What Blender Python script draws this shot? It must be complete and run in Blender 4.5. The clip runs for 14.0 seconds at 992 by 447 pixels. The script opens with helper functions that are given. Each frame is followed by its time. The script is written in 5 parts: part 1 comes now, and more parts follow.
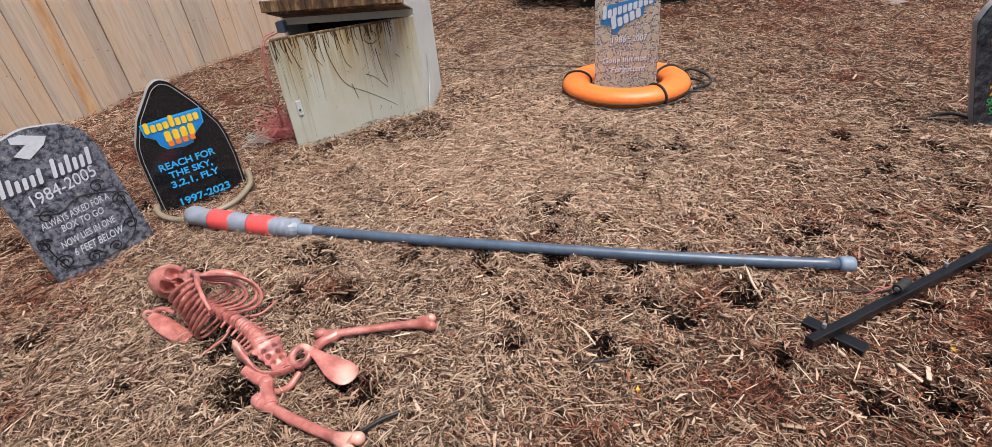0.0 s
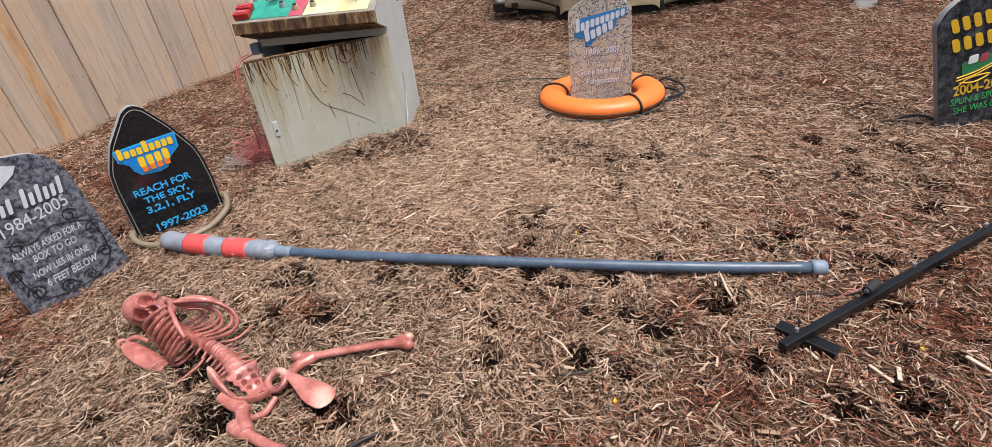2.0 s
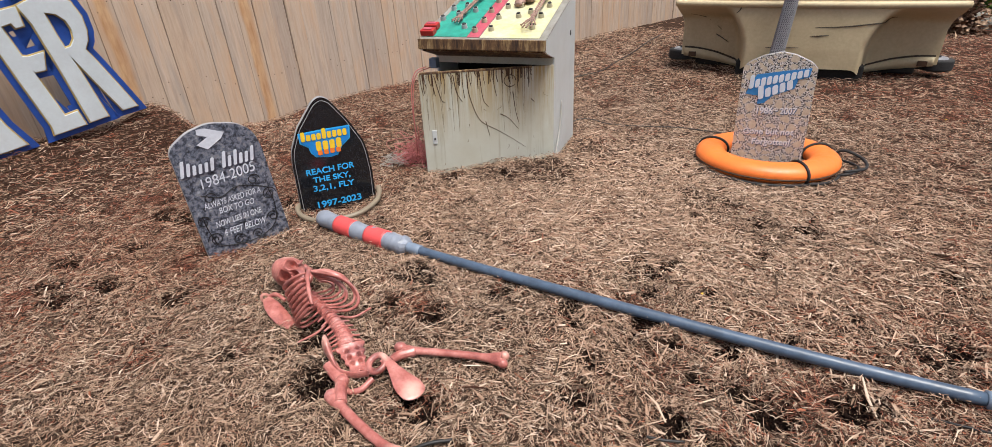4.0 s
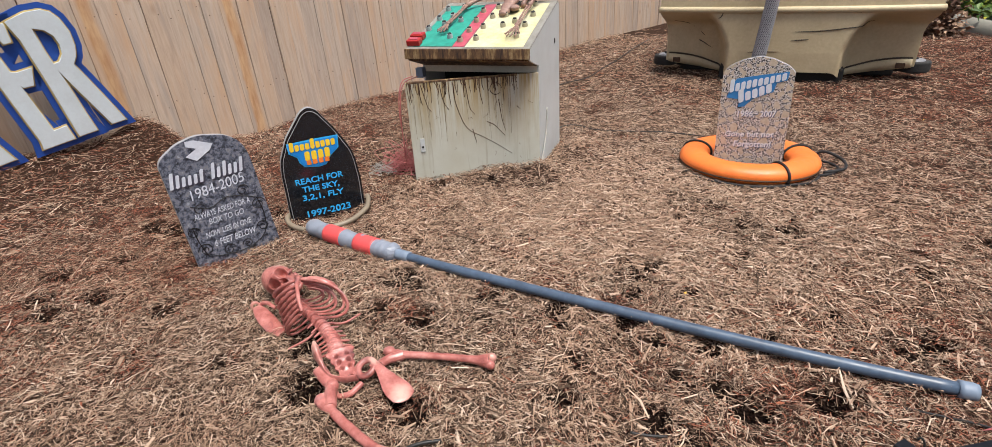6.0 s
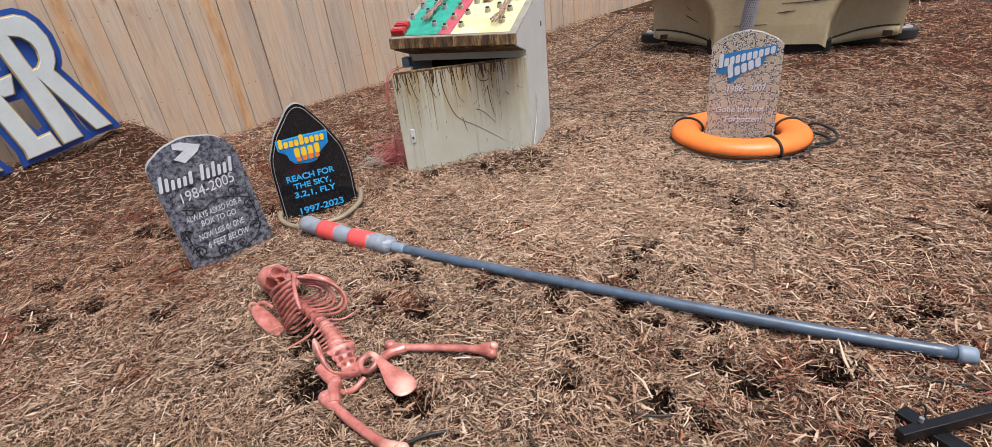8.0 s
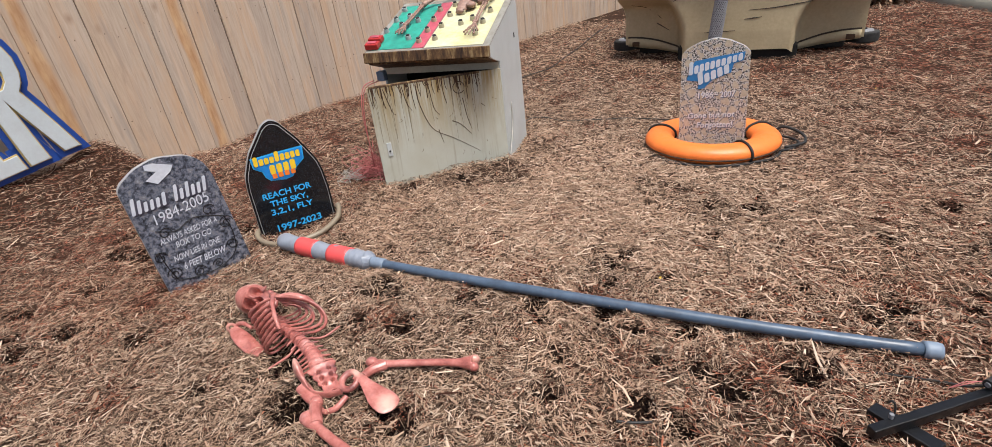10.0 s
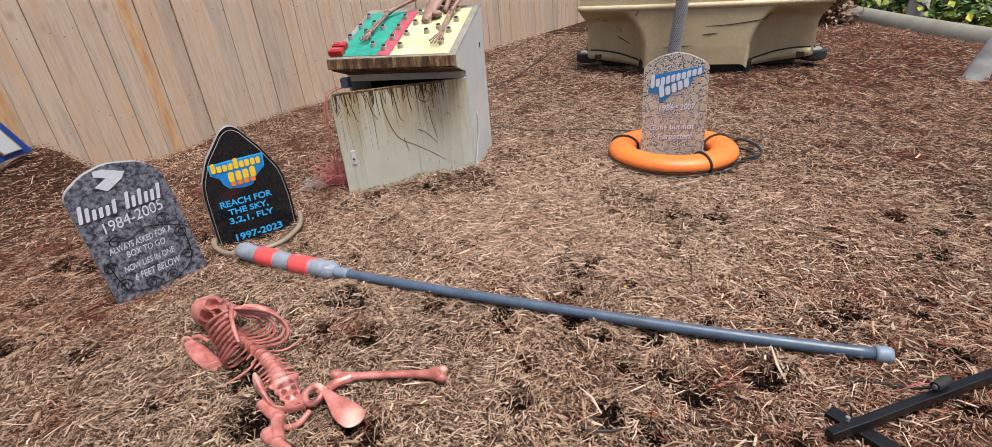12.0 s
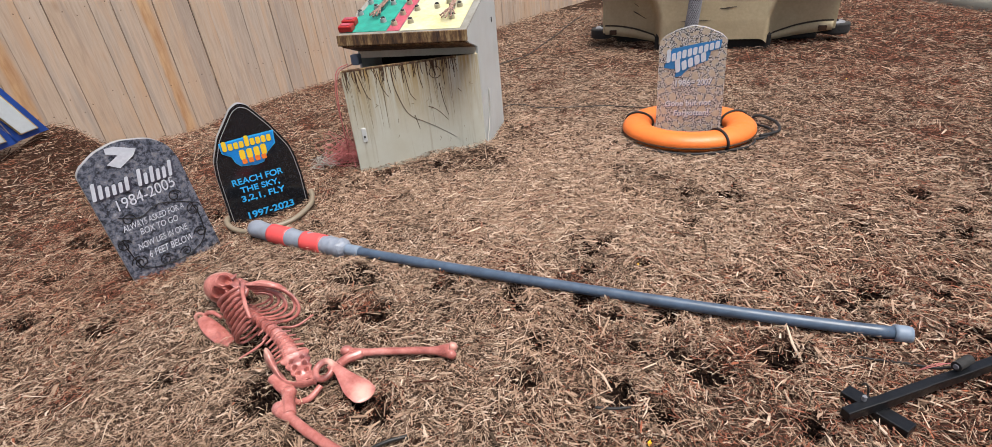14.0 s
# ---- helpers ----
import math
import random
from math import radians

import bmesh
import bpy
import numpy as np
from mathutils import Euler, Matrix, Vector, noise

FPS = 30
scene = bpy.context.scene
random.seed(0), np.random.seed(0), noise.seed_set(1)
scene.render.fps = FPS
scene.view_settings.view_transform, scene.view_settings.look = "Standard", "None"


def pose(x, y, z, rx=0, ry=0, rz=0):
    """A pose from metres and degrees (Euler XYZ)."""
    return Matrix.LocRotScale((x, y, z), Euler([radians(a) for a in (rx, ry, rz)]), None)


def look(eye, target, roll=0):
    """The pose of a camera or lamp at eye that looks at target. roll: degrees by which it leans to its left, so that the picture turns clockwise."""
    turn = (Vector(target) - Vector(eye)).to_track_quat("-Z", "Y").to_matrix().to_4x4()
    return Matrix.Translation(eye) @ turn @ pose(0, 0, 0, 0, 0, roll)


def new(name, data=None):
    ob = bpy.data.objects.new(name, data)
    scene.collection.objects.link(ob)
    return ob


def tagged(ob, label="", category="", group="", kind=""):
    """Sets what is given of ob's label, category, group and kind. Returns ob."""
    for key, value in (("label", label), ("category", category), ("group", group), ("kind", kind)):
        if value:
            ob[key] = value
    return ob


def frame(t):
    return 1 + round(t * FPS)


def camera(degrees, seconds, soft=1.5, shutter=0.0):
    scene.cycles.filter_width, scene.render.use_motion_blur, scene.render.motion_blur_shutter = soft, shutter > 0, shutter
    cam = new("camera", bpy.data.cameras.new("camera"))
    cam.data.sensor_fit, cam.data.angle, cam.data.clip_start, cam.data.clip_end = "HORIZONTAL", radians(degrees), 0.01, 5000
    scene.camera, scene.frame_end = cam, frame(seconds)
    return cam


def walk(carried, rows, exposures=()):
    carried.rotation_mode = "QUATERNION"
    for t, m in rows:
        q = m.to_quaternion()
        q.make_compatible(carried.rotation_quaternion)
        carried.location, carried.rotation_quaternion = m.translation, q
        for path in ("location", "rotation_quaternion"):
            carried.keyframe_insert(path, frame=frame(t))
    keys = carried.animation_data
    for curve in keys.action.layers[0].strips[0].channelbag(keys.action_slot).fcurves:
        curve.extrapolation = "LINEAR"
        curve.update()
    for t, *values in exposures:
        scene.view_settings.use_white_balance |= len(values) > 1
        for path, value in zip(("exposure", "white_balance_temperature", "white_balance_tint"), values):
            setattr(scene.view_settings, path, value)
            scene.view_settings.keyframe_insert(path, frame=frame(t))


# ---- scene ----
cam = camera(84.2, 14.0, soft=0.6)
PATH = [
    (0, (0.11, 0.009, 1.276), (-0.075, 1.682, 0.196), -5.4),
    (0.5, (0.096, 0.013, 1.277), (-0.117, 1.682, 0.195), -7.0),
    (1, (0.065, 0.001, 1.272), (-0.11, 1.675, 0.192), -7.4),
    (1.5, (0.082, -0.004, 1.277), (0.012, 1.682, 0.204), -6.1),
    (2, (0.162, 0.013, 1.287), (0.017, 1.709, 0.239), -6.6),
    (2.5, (0.178, 0.032, 1.278), (-0.26, 1.703, 0.27), -5.0),
    (3, (0.189, 0.032, 1.267), (-0.431, 1.669, 0.301), -2.1),
    (5.5, (0.26, -0.027, 1.285), (-0.367, 1.655, 0.404), -3.2),
    (6, (0.263, -0.019, 1.28), (-0.356, 1.664, 0.394), -3.3),
    (6.5, (0.256, -0.014, 1.28), (-0.361, 1.667, 0.389), -3.4),
    (7, (0.249, -0.015, 1.274), (-0.352, 1.662, 0.365), -4.3),
    (9.5, (0.273, 0.005, 1.3), (-0.323, 1.672, 0.368), -7.4),
    (10, (0.273, -0.007, 1.303), (-0.26, 1.691, 0.389), -6.6),
    (10.5, (0.259, -0.011, 1.303), (-0.215, 1.712, 0.403), -5.8),
    (11, (0.246, 0.0, 1.303), (-0.186, 1.734, 0.405), -5.4),
    (11.5, (0.246, -0.003, 1.302), (-0.163, 1.737, 0.405), -5.0),
    (12, (0.251, -0.005, 1.302), (-0.149, 1.737, 0.406), -4.5),
    (12.5, (0.253, -0.005, 1.296), (-0.144, 1.739, 0.401), -4.1),
    (13, (0.26, -0.004, 1.293), (-0.138, 1.729, 0.378), -4.2),
    (13.5, (0.257, 0.007, 1.285), (-0.162, 1.724, 0.35), -4.6),
    (14, (0.258, 0.012, 1.277), (-0.189, 1.712, 0.322), -5.3),
]
walk(cam, [(t, look(eye, target, roll)) for t, eye, target, roll in PATH], exposures=[(0.0, 1.03), (14.0, 1.03)])

# ---- world, sun, exposure ----
world = bpy.data.worlds.new("overcast_sky")
scene.world = world
world.use_nodes = True
wn, wl = world.node_tree.nodes, world.node_tree.links
sky = wn.new("ShaderNodeTexSky")
sky.sky_type, sky.sun_disc = "NISHITA", False
sky.sun_elevation, sky.sun_rotation = radians(72), radians(124)
sky.air_density, sky.dust_density, sky.ozone_density = 1.0, 6.0, 1.0
wn["Background"].inputs[1].default_value = 0.066
wl.new(sky.outputs[0], wn["Background"].inputs[0])
sun = new("sun", bpy.data.lights.new("sun", "SUN"))
sun.data.energy, sun.data.angle, sun.data.color = 2.2, radians(26), (1.0, 0.97, 0.93)
sun.matrix_world = look((3.5, -2.4, 13), (0, 0, 0))


# ---- helpers for shapes ----
def part(name, bm, material, parent=None, label="", smooth=False):
    """Links a bmesh as one mesh object under a thing or a part."""
    me = bpy.data.meshes.new(name)
    bm.normal_update()
    bm.to_mesh(me)
    bm.free()
    me.materials.append(material)
    if smooth:
        me.polygons.foreach_set("use_smooth", [True] * len(me.polygons))
    ob = new(name, me)
    ob.parent = parent
    if label:
        tagged(ob, label)
    return ob


def thing(name, m, label, category, group="", kind=""):
    ob = new(name)
    ob.empty_display_size = 0.05
    ob.matrix_basis = m
    return tagged(ob, label, category, group, kind)


def box(bm, sx, sy, sz, m=None, bevel=0.0):
    """A box centred on m, with bevelled edges."""
    made = bmesh.ops.create_cube(bm, size=1.0, matrix=(m or Matrix()) @ Matrix.Diagonal((sx, sy, sz, 1)))
    if bevel:
        edges = list({e for v in made["verts"] for e in v.link_edges})
        bmesh.ops.bevel(bm, geom=edges, offset=bevel, segments=2, profile=0.5, affect="EDGES")
    return bm


def cyl(bm, r1, r2, h, m=None, seg=20):
    bmesh.ops.create_cone(bm, cap_ends=True, segments=seg, radius1=r1, radius2=r2, depth=h, matrix=m or Matrix())
    return bm


def ball(bm, r, m, scale=(1, 1, 1), seg=16):
    bmesh.ops.create_uvsphere(bm, u_segments=seg, v_segments=seg // 2 + 2, radius=r, matrix=m @ Matrix.Diagonal((*scale, 1)))
    return bm


def smooth_line(points, n=8):
    """Catmull-Rom through the points."""
    p = [Vector(q) for q in points]
    p = [p[0] * 2 - p[1], *p, p[-1] * 2 - p[-2]]
    out = []
    for i in range(1, len(p) - 2):
        for k in range(n):
            t = k / n
            out.append(0.5 * (2 * p[i] + (p[i + 1] - p[i - 1]) * t + (2 * p[i - 1] - 5 * p[i] + 4 * p[i + 1] - p[i + 2]) * t * t
                              + (3 * p[i] - p[i - 1] - 3 * p[i + 1] + p[i + 2]) * t ** 3))
    out.append(p[-2])
    return out


def tube(bm, points, radius, seg=8, closed=False, squash=1.0):
    """A swept tube; radius is a number or a function of 0..1 along it."""
    pts = [Vector(p) for p in points]
    n = len(pts)
    rings, side = [], None
    for i, p in enumerate(pts):
        a, b = (pts[(i - 1) % n], pts[(i + 1) % n]) if closed else (pts[max(i - 1, 0)], pts[min(i + 1, n - 1)])
        d = (b - a).normalized()
        if side is None:
            side = d.cross(Vector((0, 0, 1)) if abs(d.z) < 0.9 else Vector((1, 0, 0)))
        side = (side - d * side.dot(d)).normalized()
        up = side.cross(d)
        r = radius(i / (n - 1)) if callable(radius) else radius
        rings.append([bm.verts.new(p + (side * math.cos(w) + up * math.sin(w) * squash) * r) for w in (2 * math.pi * k / seg for k in range(seg))])
    for i in range(n if closed else n - 1):
        r0, r1 = rings[i], rings[(i + 1) % n]
        for k in range(seg):
            bm.faces.new((r0[k], r0[(k + 1) % seg], r1[(k + 1) % seg], r1[k]))
    if not closed:
        bm.faces.new(list(reversed(rings[0])))
        bm.faces.new(rings[-1])
    return bm


def slab(bm, outline, y0, y1, bevel=0.0):
    """An outline in x, z, extruded from y0 (front) to y1."""
    front = [bm.verts.new((x, y0, z)) for x, z in outline]
    back = [bm.verts.new((x, y1, z)) for x, z in outline]
    n = len(outline)
    f = bm.faces.new(front)
    bm.faces.new(list(reversed(back)))
    for i in range(n):
        bm.faces.new((front[i], back[i], back[(i + 1) % n], front[(i + 1) % n]))
    bmesh.ops.recalc_face_normals(bm, faces=bm.faces[:])
    if bevel:
        bmesh.ops.bevel(bm, geom=list(f.edges), offset=bevel, segments=2, profile=0.5, affect="EDGES")
    return bm


def shapes(name, loops, material, parent, y=0.0, depth=0.002, grow=0.0, label="", bevel=0.0):
    """Closed loops in x, z (inner loops are holes) as one raised flat piece standing on the plane y."""
    cu = bpy.data.curves.new(name, "CURVE")
    cu.dimensions, cu.fill_mode, cu.extrude, cu.offset, cu.bevel_depth = "2D", "BOTH", depth / 2, grow, bevel
    for loop in loops:
        sp = cu.splines.new("POLY")
        sp.points.add(len(loop) - 1)
        for p, (x, z) in zip(sp.points, loop):
            p.co = (x, z, 0, 1)
        sp.use_cyclic_u = True
    return flat_piece(name, cu, material, parent, pose(0, y - depth / 2, 0, 90), label)


def flat_piece(name, cu, material, parent, m, label=""):
    ob = bpy.data.objects.new(name, cu)
    scene.collection.objects.link(ob)
    deps = bpy.context.evaluated_depsgraph_get()
    deps.update()
    me = bpy.data.meshes.new_from_object(ob.evaluated_get(deps))
    bpy.data.objects.remove(ob)
    bpy.data.curves.remove(cu)
    me.transform(m)
    me.materials.clear()
    me.materials.append(material)
    out = new(name, me)
    out.parent = parent
    if label:
        tagged(out, label)
    return out


def words(text, material, parent, a, b, height, y, shear=0.0, bold=0.0, label="", name="inscription"):
    """A line of text from a to b (x, z on the face), stretched to fit between them."""
    cu = bpy.data.curves.new(name, "FONT")
    cu.body, cu.size, cu.extrude, cu.shear, cu.offset = text, 1.0, 0.0006, shear, bold
    ob = bpy.data.objects.new(name, cu)
    scene.collection.objects.link(ob)
    bpy.context.view_layer.update()
    width = ob.dimensions.x
    bpy.data.objects.remove(ob)
    a, b = Vector((a[0], a[1])), Vector((b[0], b[1]))
    d = b - a
    turn = math.degrees(math.atan2(d.y, d.x))
    m = pose(a.x, y, a.y) @ pose(0, 0, 0, 90) @ pose(0, 0, 0, 0, 0, turn) @ Matrix.Diagonal((d.length / width, height / 0.72, 1, 1))
    return flat_piece(name, cu, material, parent, m, label)


# ---- materials ----
def mat(name, rough=0.6, metal=0.0, spec=0.5):
    m = bpy.data.materials.new(name)
    m.use_nodes = True
    b = m.node_tree.nodes["Principled BSDF"]
    b.inputs["Roughness"].default_value, b.inputs["Metallic"].default_value = rough, metal
    b.inputs["Specular IOR Level"].default_value = spec
    return m, m.node_tree.nodes, m.node_tree.links, b


def coords(n, l, scale=(1, 1, 1), kind="Object"):
    tc, mp = n.new("ShaderNodeTexCoord"), n.new("ShaderNodeMapping")
    mp.inputs["Scale"].default_value = scale
    l.new(tc.outputs[kind], mp.inputs["Vector"])
    return mp.outputs[0]


def noise_tex(n, l, vec, scale, detail=5, rough=0.6, dist=0.0):
    t = n.new("ShaderNodeTexNoise")
    t.inputs["Scale"].default_value, t.inputs["Detail"].default_value = scale, detail
    t.inputs["Roughness"].default_value, t.inputs["Distortion"].default_value = rough, dist
    l.new(vec, t.inputs["Vector"])
    return t.outputs["Fac"]


def ramp(n, l, fac, stops, interp="LINEAR"):
    r = n.new("ShaderNodeValToRGB")
    r.color_ramp.interpolation = interp
    while len(r.color_ramp.elements) < len(stops):
        r.color_ramp.elements.new(0.5)
    for e, (p, c) in zip(r.color_ramp.elements, stops):
        e.position, e.color = p, (*c, 1) if len(c) == 3 else c
    l.new(fac, r.inputs[0])
    return r.outputs[0]


def mix(n, l, fac, a, b, blend="MIX"):
    m = n.new("ShaderNodeMix")
    m.data_type, m.blend_type = "RGBA", blend
    for sock, v in ((m.inputs[0], fac), (m.inputs[6], a), (m.inputs[7], b)):
        if isinstance(v, (int, float)):
            sock.default_value = v
        elif isinstance(v, tuple):
            sock.default_value = (*v, 1)
        else:
            l.new(v, sock)
    return m.outputs[2]


def bump(n, l, b, fac, strength=0.3, dist=0.002):
    k = n.new("ShaderNodeBump")
    k.inputs["Strength"].default_value, k.inputs["Distance"].default_value = strength, dist
    l.new(fac, k.inputs["Height"])
    l.new(k.outputs[0], b.inputs["Normal"])


def gray(v):
    return (v, v, v)


def worn(name, base, dark, scale=6.0, rough=0.5, amount=0.5, fine=60.0, relief=0.15, spec=0.5):
    """A painted or plain surface with large blotches and fine grain."""
    m, n, l, b = mat(name, rough, spec=spec)
    v = coords(n, l)
    big = ramp(n, l, noise_tex(n, l, v, scale), [(0.35, gray(0)), (0.75, gray(amount))])
    small = noise_tex(n, l, v, fine, 3)
    c = mix(n, l, big, base, dark)
    c = mix(n, l, 0.25, c, ramp(n, l, small, [(0.3, dark), (0.7, base)]))
    l.new(c, b.inputs["Base Color"])
    l.new(ramp(n, l, small, [(0.2, gray(max(rough - 0.12, 0.05))), (0.8, gray(min(rough + 0.15, 1)))]), b.inputs["Roughness"])
    bump(n, l, b, small, relief, 0.001)
    return m


def plain(name, base, rough=0.55, metal=0.0):
    return worn(name, base, tuple(c * 0.7 for c in base), 9.0, rough, 0.35)


def granite(name, stops, scale, rough=0.35, veins=None):
    m, n, l, b = mat(name, rough)
    v = coords(n, l)
    c = ramp(n, l, noise_tex(n, l, v, scale, 6, 0.7), stops)
    vo = n.new("ShaderNodeTexVoronoi")
    vo.inputs["Scale"].default_value = scale * 1.7
    l.new(v, vo.inputs["Vector"])
    c = mix(n, l, ramp(n, l, vo.outputs["Distance"], [(0.05, gray(0.6)), (0.3, gray(0))]), c, stops[-1][1])
    if veins:
        wob = n.new("ShaderNodeVectorMath")
        wob.operation = "MULTIPLY_ADD"
        wob.inputs[1].default_value = (0.035, 0.035, 0.035)
        nz = n.new("ShaderNodeTexNoise")
        nz.inputs["Scale"].default_value = scale
        l.new(v, nz.inputs["Vector"])
        l.new(nz.outputs["Color"], wob.inputs[0])
        l.new(v, wob.inputs[2])
        net = n.new("ShaderNodeTexVoronoi")
        net.feature = "DISTANCE_TO_EDGE"
        net.inputs["Scale"].default_value = scale * 0.62
        l.new(wob.outputs[0], net.inputs["Vector"])
        speck = ramp(n, l, noise_tex(n, l, v, scale * 3.6, 2), [(0.41, veins), (0.46, (0.09, 0.09, 0.095)), (0.51, (0.52, 0.51, 0.49)), (0.60, (0.74, 0.73, 0.71))])
        c = mix(n, l, ramp(n, l, net.outputs["Distance"], [(0.11, gray(1)), (0.15, gray(0))]), c, speck)
    l.new(c, b.inputs["Base Color"])
    bump(n, l, b, noise_tex(n, l, v, scale * 2), 0.1, 0.001)
    return m


# mulch shreds: one tone per shred, redder and darker in broad patches
CHIP, cn, cl, cb = mat("wood_shreds", 0.85, spec=0.1)
geo = cn.new("ShaderNodeNewGeometry")
tone = ramp(cn, cl, geo.outputs["Random Per Island"], [(0.0, (0.007, 0.004, 0.003)), (0.24, (0.046, 0.027, 0.019)), (0.43, (0.215, 0.137, 0.096)), (0.80, (0.42, 0.295, 0.213)), (1.0, (0.63, 0.505, 0.40))])
cv = coords(cn, cl)
patch = ramp(cn, cl, noise_tex(cn, cl, cv, 1.1, 4), [(0.48, gray(0)), (0.72, gray(0.42))])
redder = mix(cn, cl, 1.0, tone, (0.86, 0.58, 0.44), "MULTIPLY")
tone = mix(cn, cl, patch, tone, redder)
tone = mix(cn, cl, 0.18, tone, ramp(cn, cl, noise_tex(cn, cl, cv, 160, 2), [(0.3, (0.05, 0.03, 0.02)), (0.7, (0.5, 0.36, 0.25))]))
cl.new(tone, cb.inputs["Base Color"])
RED_CHIP, rn, rl, rb = mat("red_brown_shreds", 0.85, spec=0.1)
rgeo = rn.new("ShaderNodeNewGeometry")
rl.new(ramp(rn, rl, rgeo.outputs["Random Per Island"], [(0.0, (0.008, 0.004, 0.003)), (0.30, (0.050, 0.021, 0.014)), (0.62, (0.150, 0.060, 0.040)), (0.86, (0.27, 0.098, 0.060)), (0.96, (0.36, 0.125, 0.070)), (1.0, (0.42, 0.25, 0.17))]), rb.inputs["Base Color"])

# paler shreds that lift the brightness of the bed's middle
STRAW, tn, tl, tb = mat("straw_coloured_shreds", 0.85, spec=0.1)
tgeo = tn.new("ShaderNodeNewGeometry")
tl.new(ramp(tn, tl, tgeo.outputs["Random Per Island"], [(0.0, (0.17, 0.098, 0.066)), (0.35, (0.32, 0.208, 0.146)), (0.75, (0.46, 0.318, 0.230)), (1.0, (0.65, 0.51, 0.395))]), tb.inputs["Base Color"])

SOIL, sn, sl, sb = mat("mulch_bed", 0.95, spec=0.05)
sv = coords(sn, sl)
sc = ramp(sn, sl, noise_tex(sn, sl, sv, 55, 6, 0.75), [(0.3, (0.008, 0.005, 0.0035)), (0.50, (0.035, 0.020, 0.014)), (0.74, (0.11, 0.068, 0.046))])
sc = mix(sn, sl, ramp(sn, sl, noise_tex(sn, sl, sv, 1.3, 4), [(0.4, gray(0)), (0.7, gray(0.6))]), sc, (0.035, 0.016, 0.010))
sl.new(sc, sb.inputs["Base Color"])
bump(sn, sl, sb, noise_tex(sn, sl, sv, 70, 5), 0.8, 0.01)
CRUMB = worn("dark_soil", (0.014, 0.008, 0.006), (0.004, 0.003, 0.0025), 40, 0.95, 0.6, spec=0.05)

# fence timber: vertical grain, knots, each board its own tone
WOOD, n_, l_, b_ = mat("new_fence_pine", 0.72, spec=0.3)
info = n_.new("ShaderNodeObjectInfo")
tc = n_.new("ShaderNodeTexCoord")
shift = n_.new("ShaderNodeVectorMath")
shift.operation = "MULTIPLY_ADD"
shift.inputs[1].default_value = (37.0, 11.0, 23.0)
l_.new(info.outputs["Random"], shift.inputs[0])
l_.new(tc.outputs["Object"], shift.inputs[2])
mp_ = n_.new("ShaderNodeMapping")
mp_.inputs["Scale"].default_value = (9, 9, 0.7)
l_.new(shift.outputs[0], mp_.inputs["Vector"])
grain = noise_tex(n_, l_, mp_.outputs[0], 6, 7, 0.65, 0.6)
cw = ramp(n_, l_, grain, [(0.25, (0.385, 0.308, 0.245)), (0.5, (0.490, 0.402, 0.326)), (0.75, (0.56, 0.475, 0.395))])
warm = ramp(n_, l_, info.outputs["Random"], [(0.0, (0.86, 0.84, 0.84)), (0.2, (1, 1, 1)), (0.5, (1.02, 0.96, 0.90)), (0.75, (1.06, 1.04, 1.02)), (0.9, (1.0, 0.90, 0.80)), (1.0, (0.92, 0.90, 0.90))])
cw = mix(n_, l_, 1.0, cw, warm, "MULTIPLY")
mp3 = n_.new("ShaderNodeMapping")
mp3.inputs["Scale"].default_value = (7, 7, 1.1)
l_.new(shift.outputs[0], mp3.inputs["Vector"])
blot = ramp(n_, l_, noise_tex(n_, l_, mp3.outputs[0], 1.0, 5, 0.6, 0.8), [(0.48, gray(0)), (0.72, gray(0.75))])
cw = mix(n_, l_, blot, cw, (0.56, 0.36, 0.22))
mp2 = n_.new("ShaderNodeMapping")
mp2.inputs["Scale"].default_value = (1.0, 1.0, 0.62)
l_.new(shift.outputs[0], mp2.inputs["Vector"])
vor = n_.new("ShaderNodeTexVoronoi")
vor.inputs["Scale"].default_value = 4.6
l_.new(mp2.outputs[0], vor.inputs["Vector"])
cw = mix(n_, l_, ramp(n_, l_, vor.outputs["Distance"], [(0.02, gray(0.6)), (0.06, gray(0.35)), (0.15, gray(0.0))]), cw, (0.30, 0.185, 0.115))
greyed = ramp(n_, l_, noise_tex(n_, l_, mp_.outputs[0], 1.4, 4), [(0.56, gray(0)), (0.76, gray(0.6))])
cw = mix(n_, l_, greyed, cw, (0.30, 0.265, 0.245))
base_wood = cw
l_.new(cw, b_.inputs["Base Color"])
bump(n_, l_, b_, grain, 0.18, 0.002)

CONCRETE = worn("kerb_concrete", (0.25, 0.245, 0.205), (0.14, 0.13, 0.105), 5, 0.9, 0.6, 90, 0.4)
BARK = worn("pale_bark", (0.52, 0.52, 0.51), (0.30, 0.30, 0.29), 9, 0.9, 0.7, 40, 0.8)
FOLIAGE, fn, fl, fb = mat("leaf_green", 0.55)
fgeo = fn.new("ShaderNodeNewGeometry")
fl.new(ramp(fn, fl, fgeo.outputs["Random Per Island"], [(0, (0.012, 0.032, 0.008)), (0.4, (0.045, 0.11, 0.018)), (0.72, (0.11, 0.19, 0.025)), (0.9, (0.30, 0.32, 0.03)), (1, (0.48, 0.42, 0.035))]), fb.inputs["Base Color"])
DRY, dn, dl, db = mat("dry_leaves", 0.8)
dgeo = dn.new("ShaderNodeNewGeometry")
dl.new(ramp(dn, dl, dgeo.outputs["Random Per Island"], [(0, (0.06, 0.03, 0.02)), (0.5, (0.20, 0.11, 0.07)), (1, (0.42, 0.29, 0.19))]), db.inputs["Base Color"])

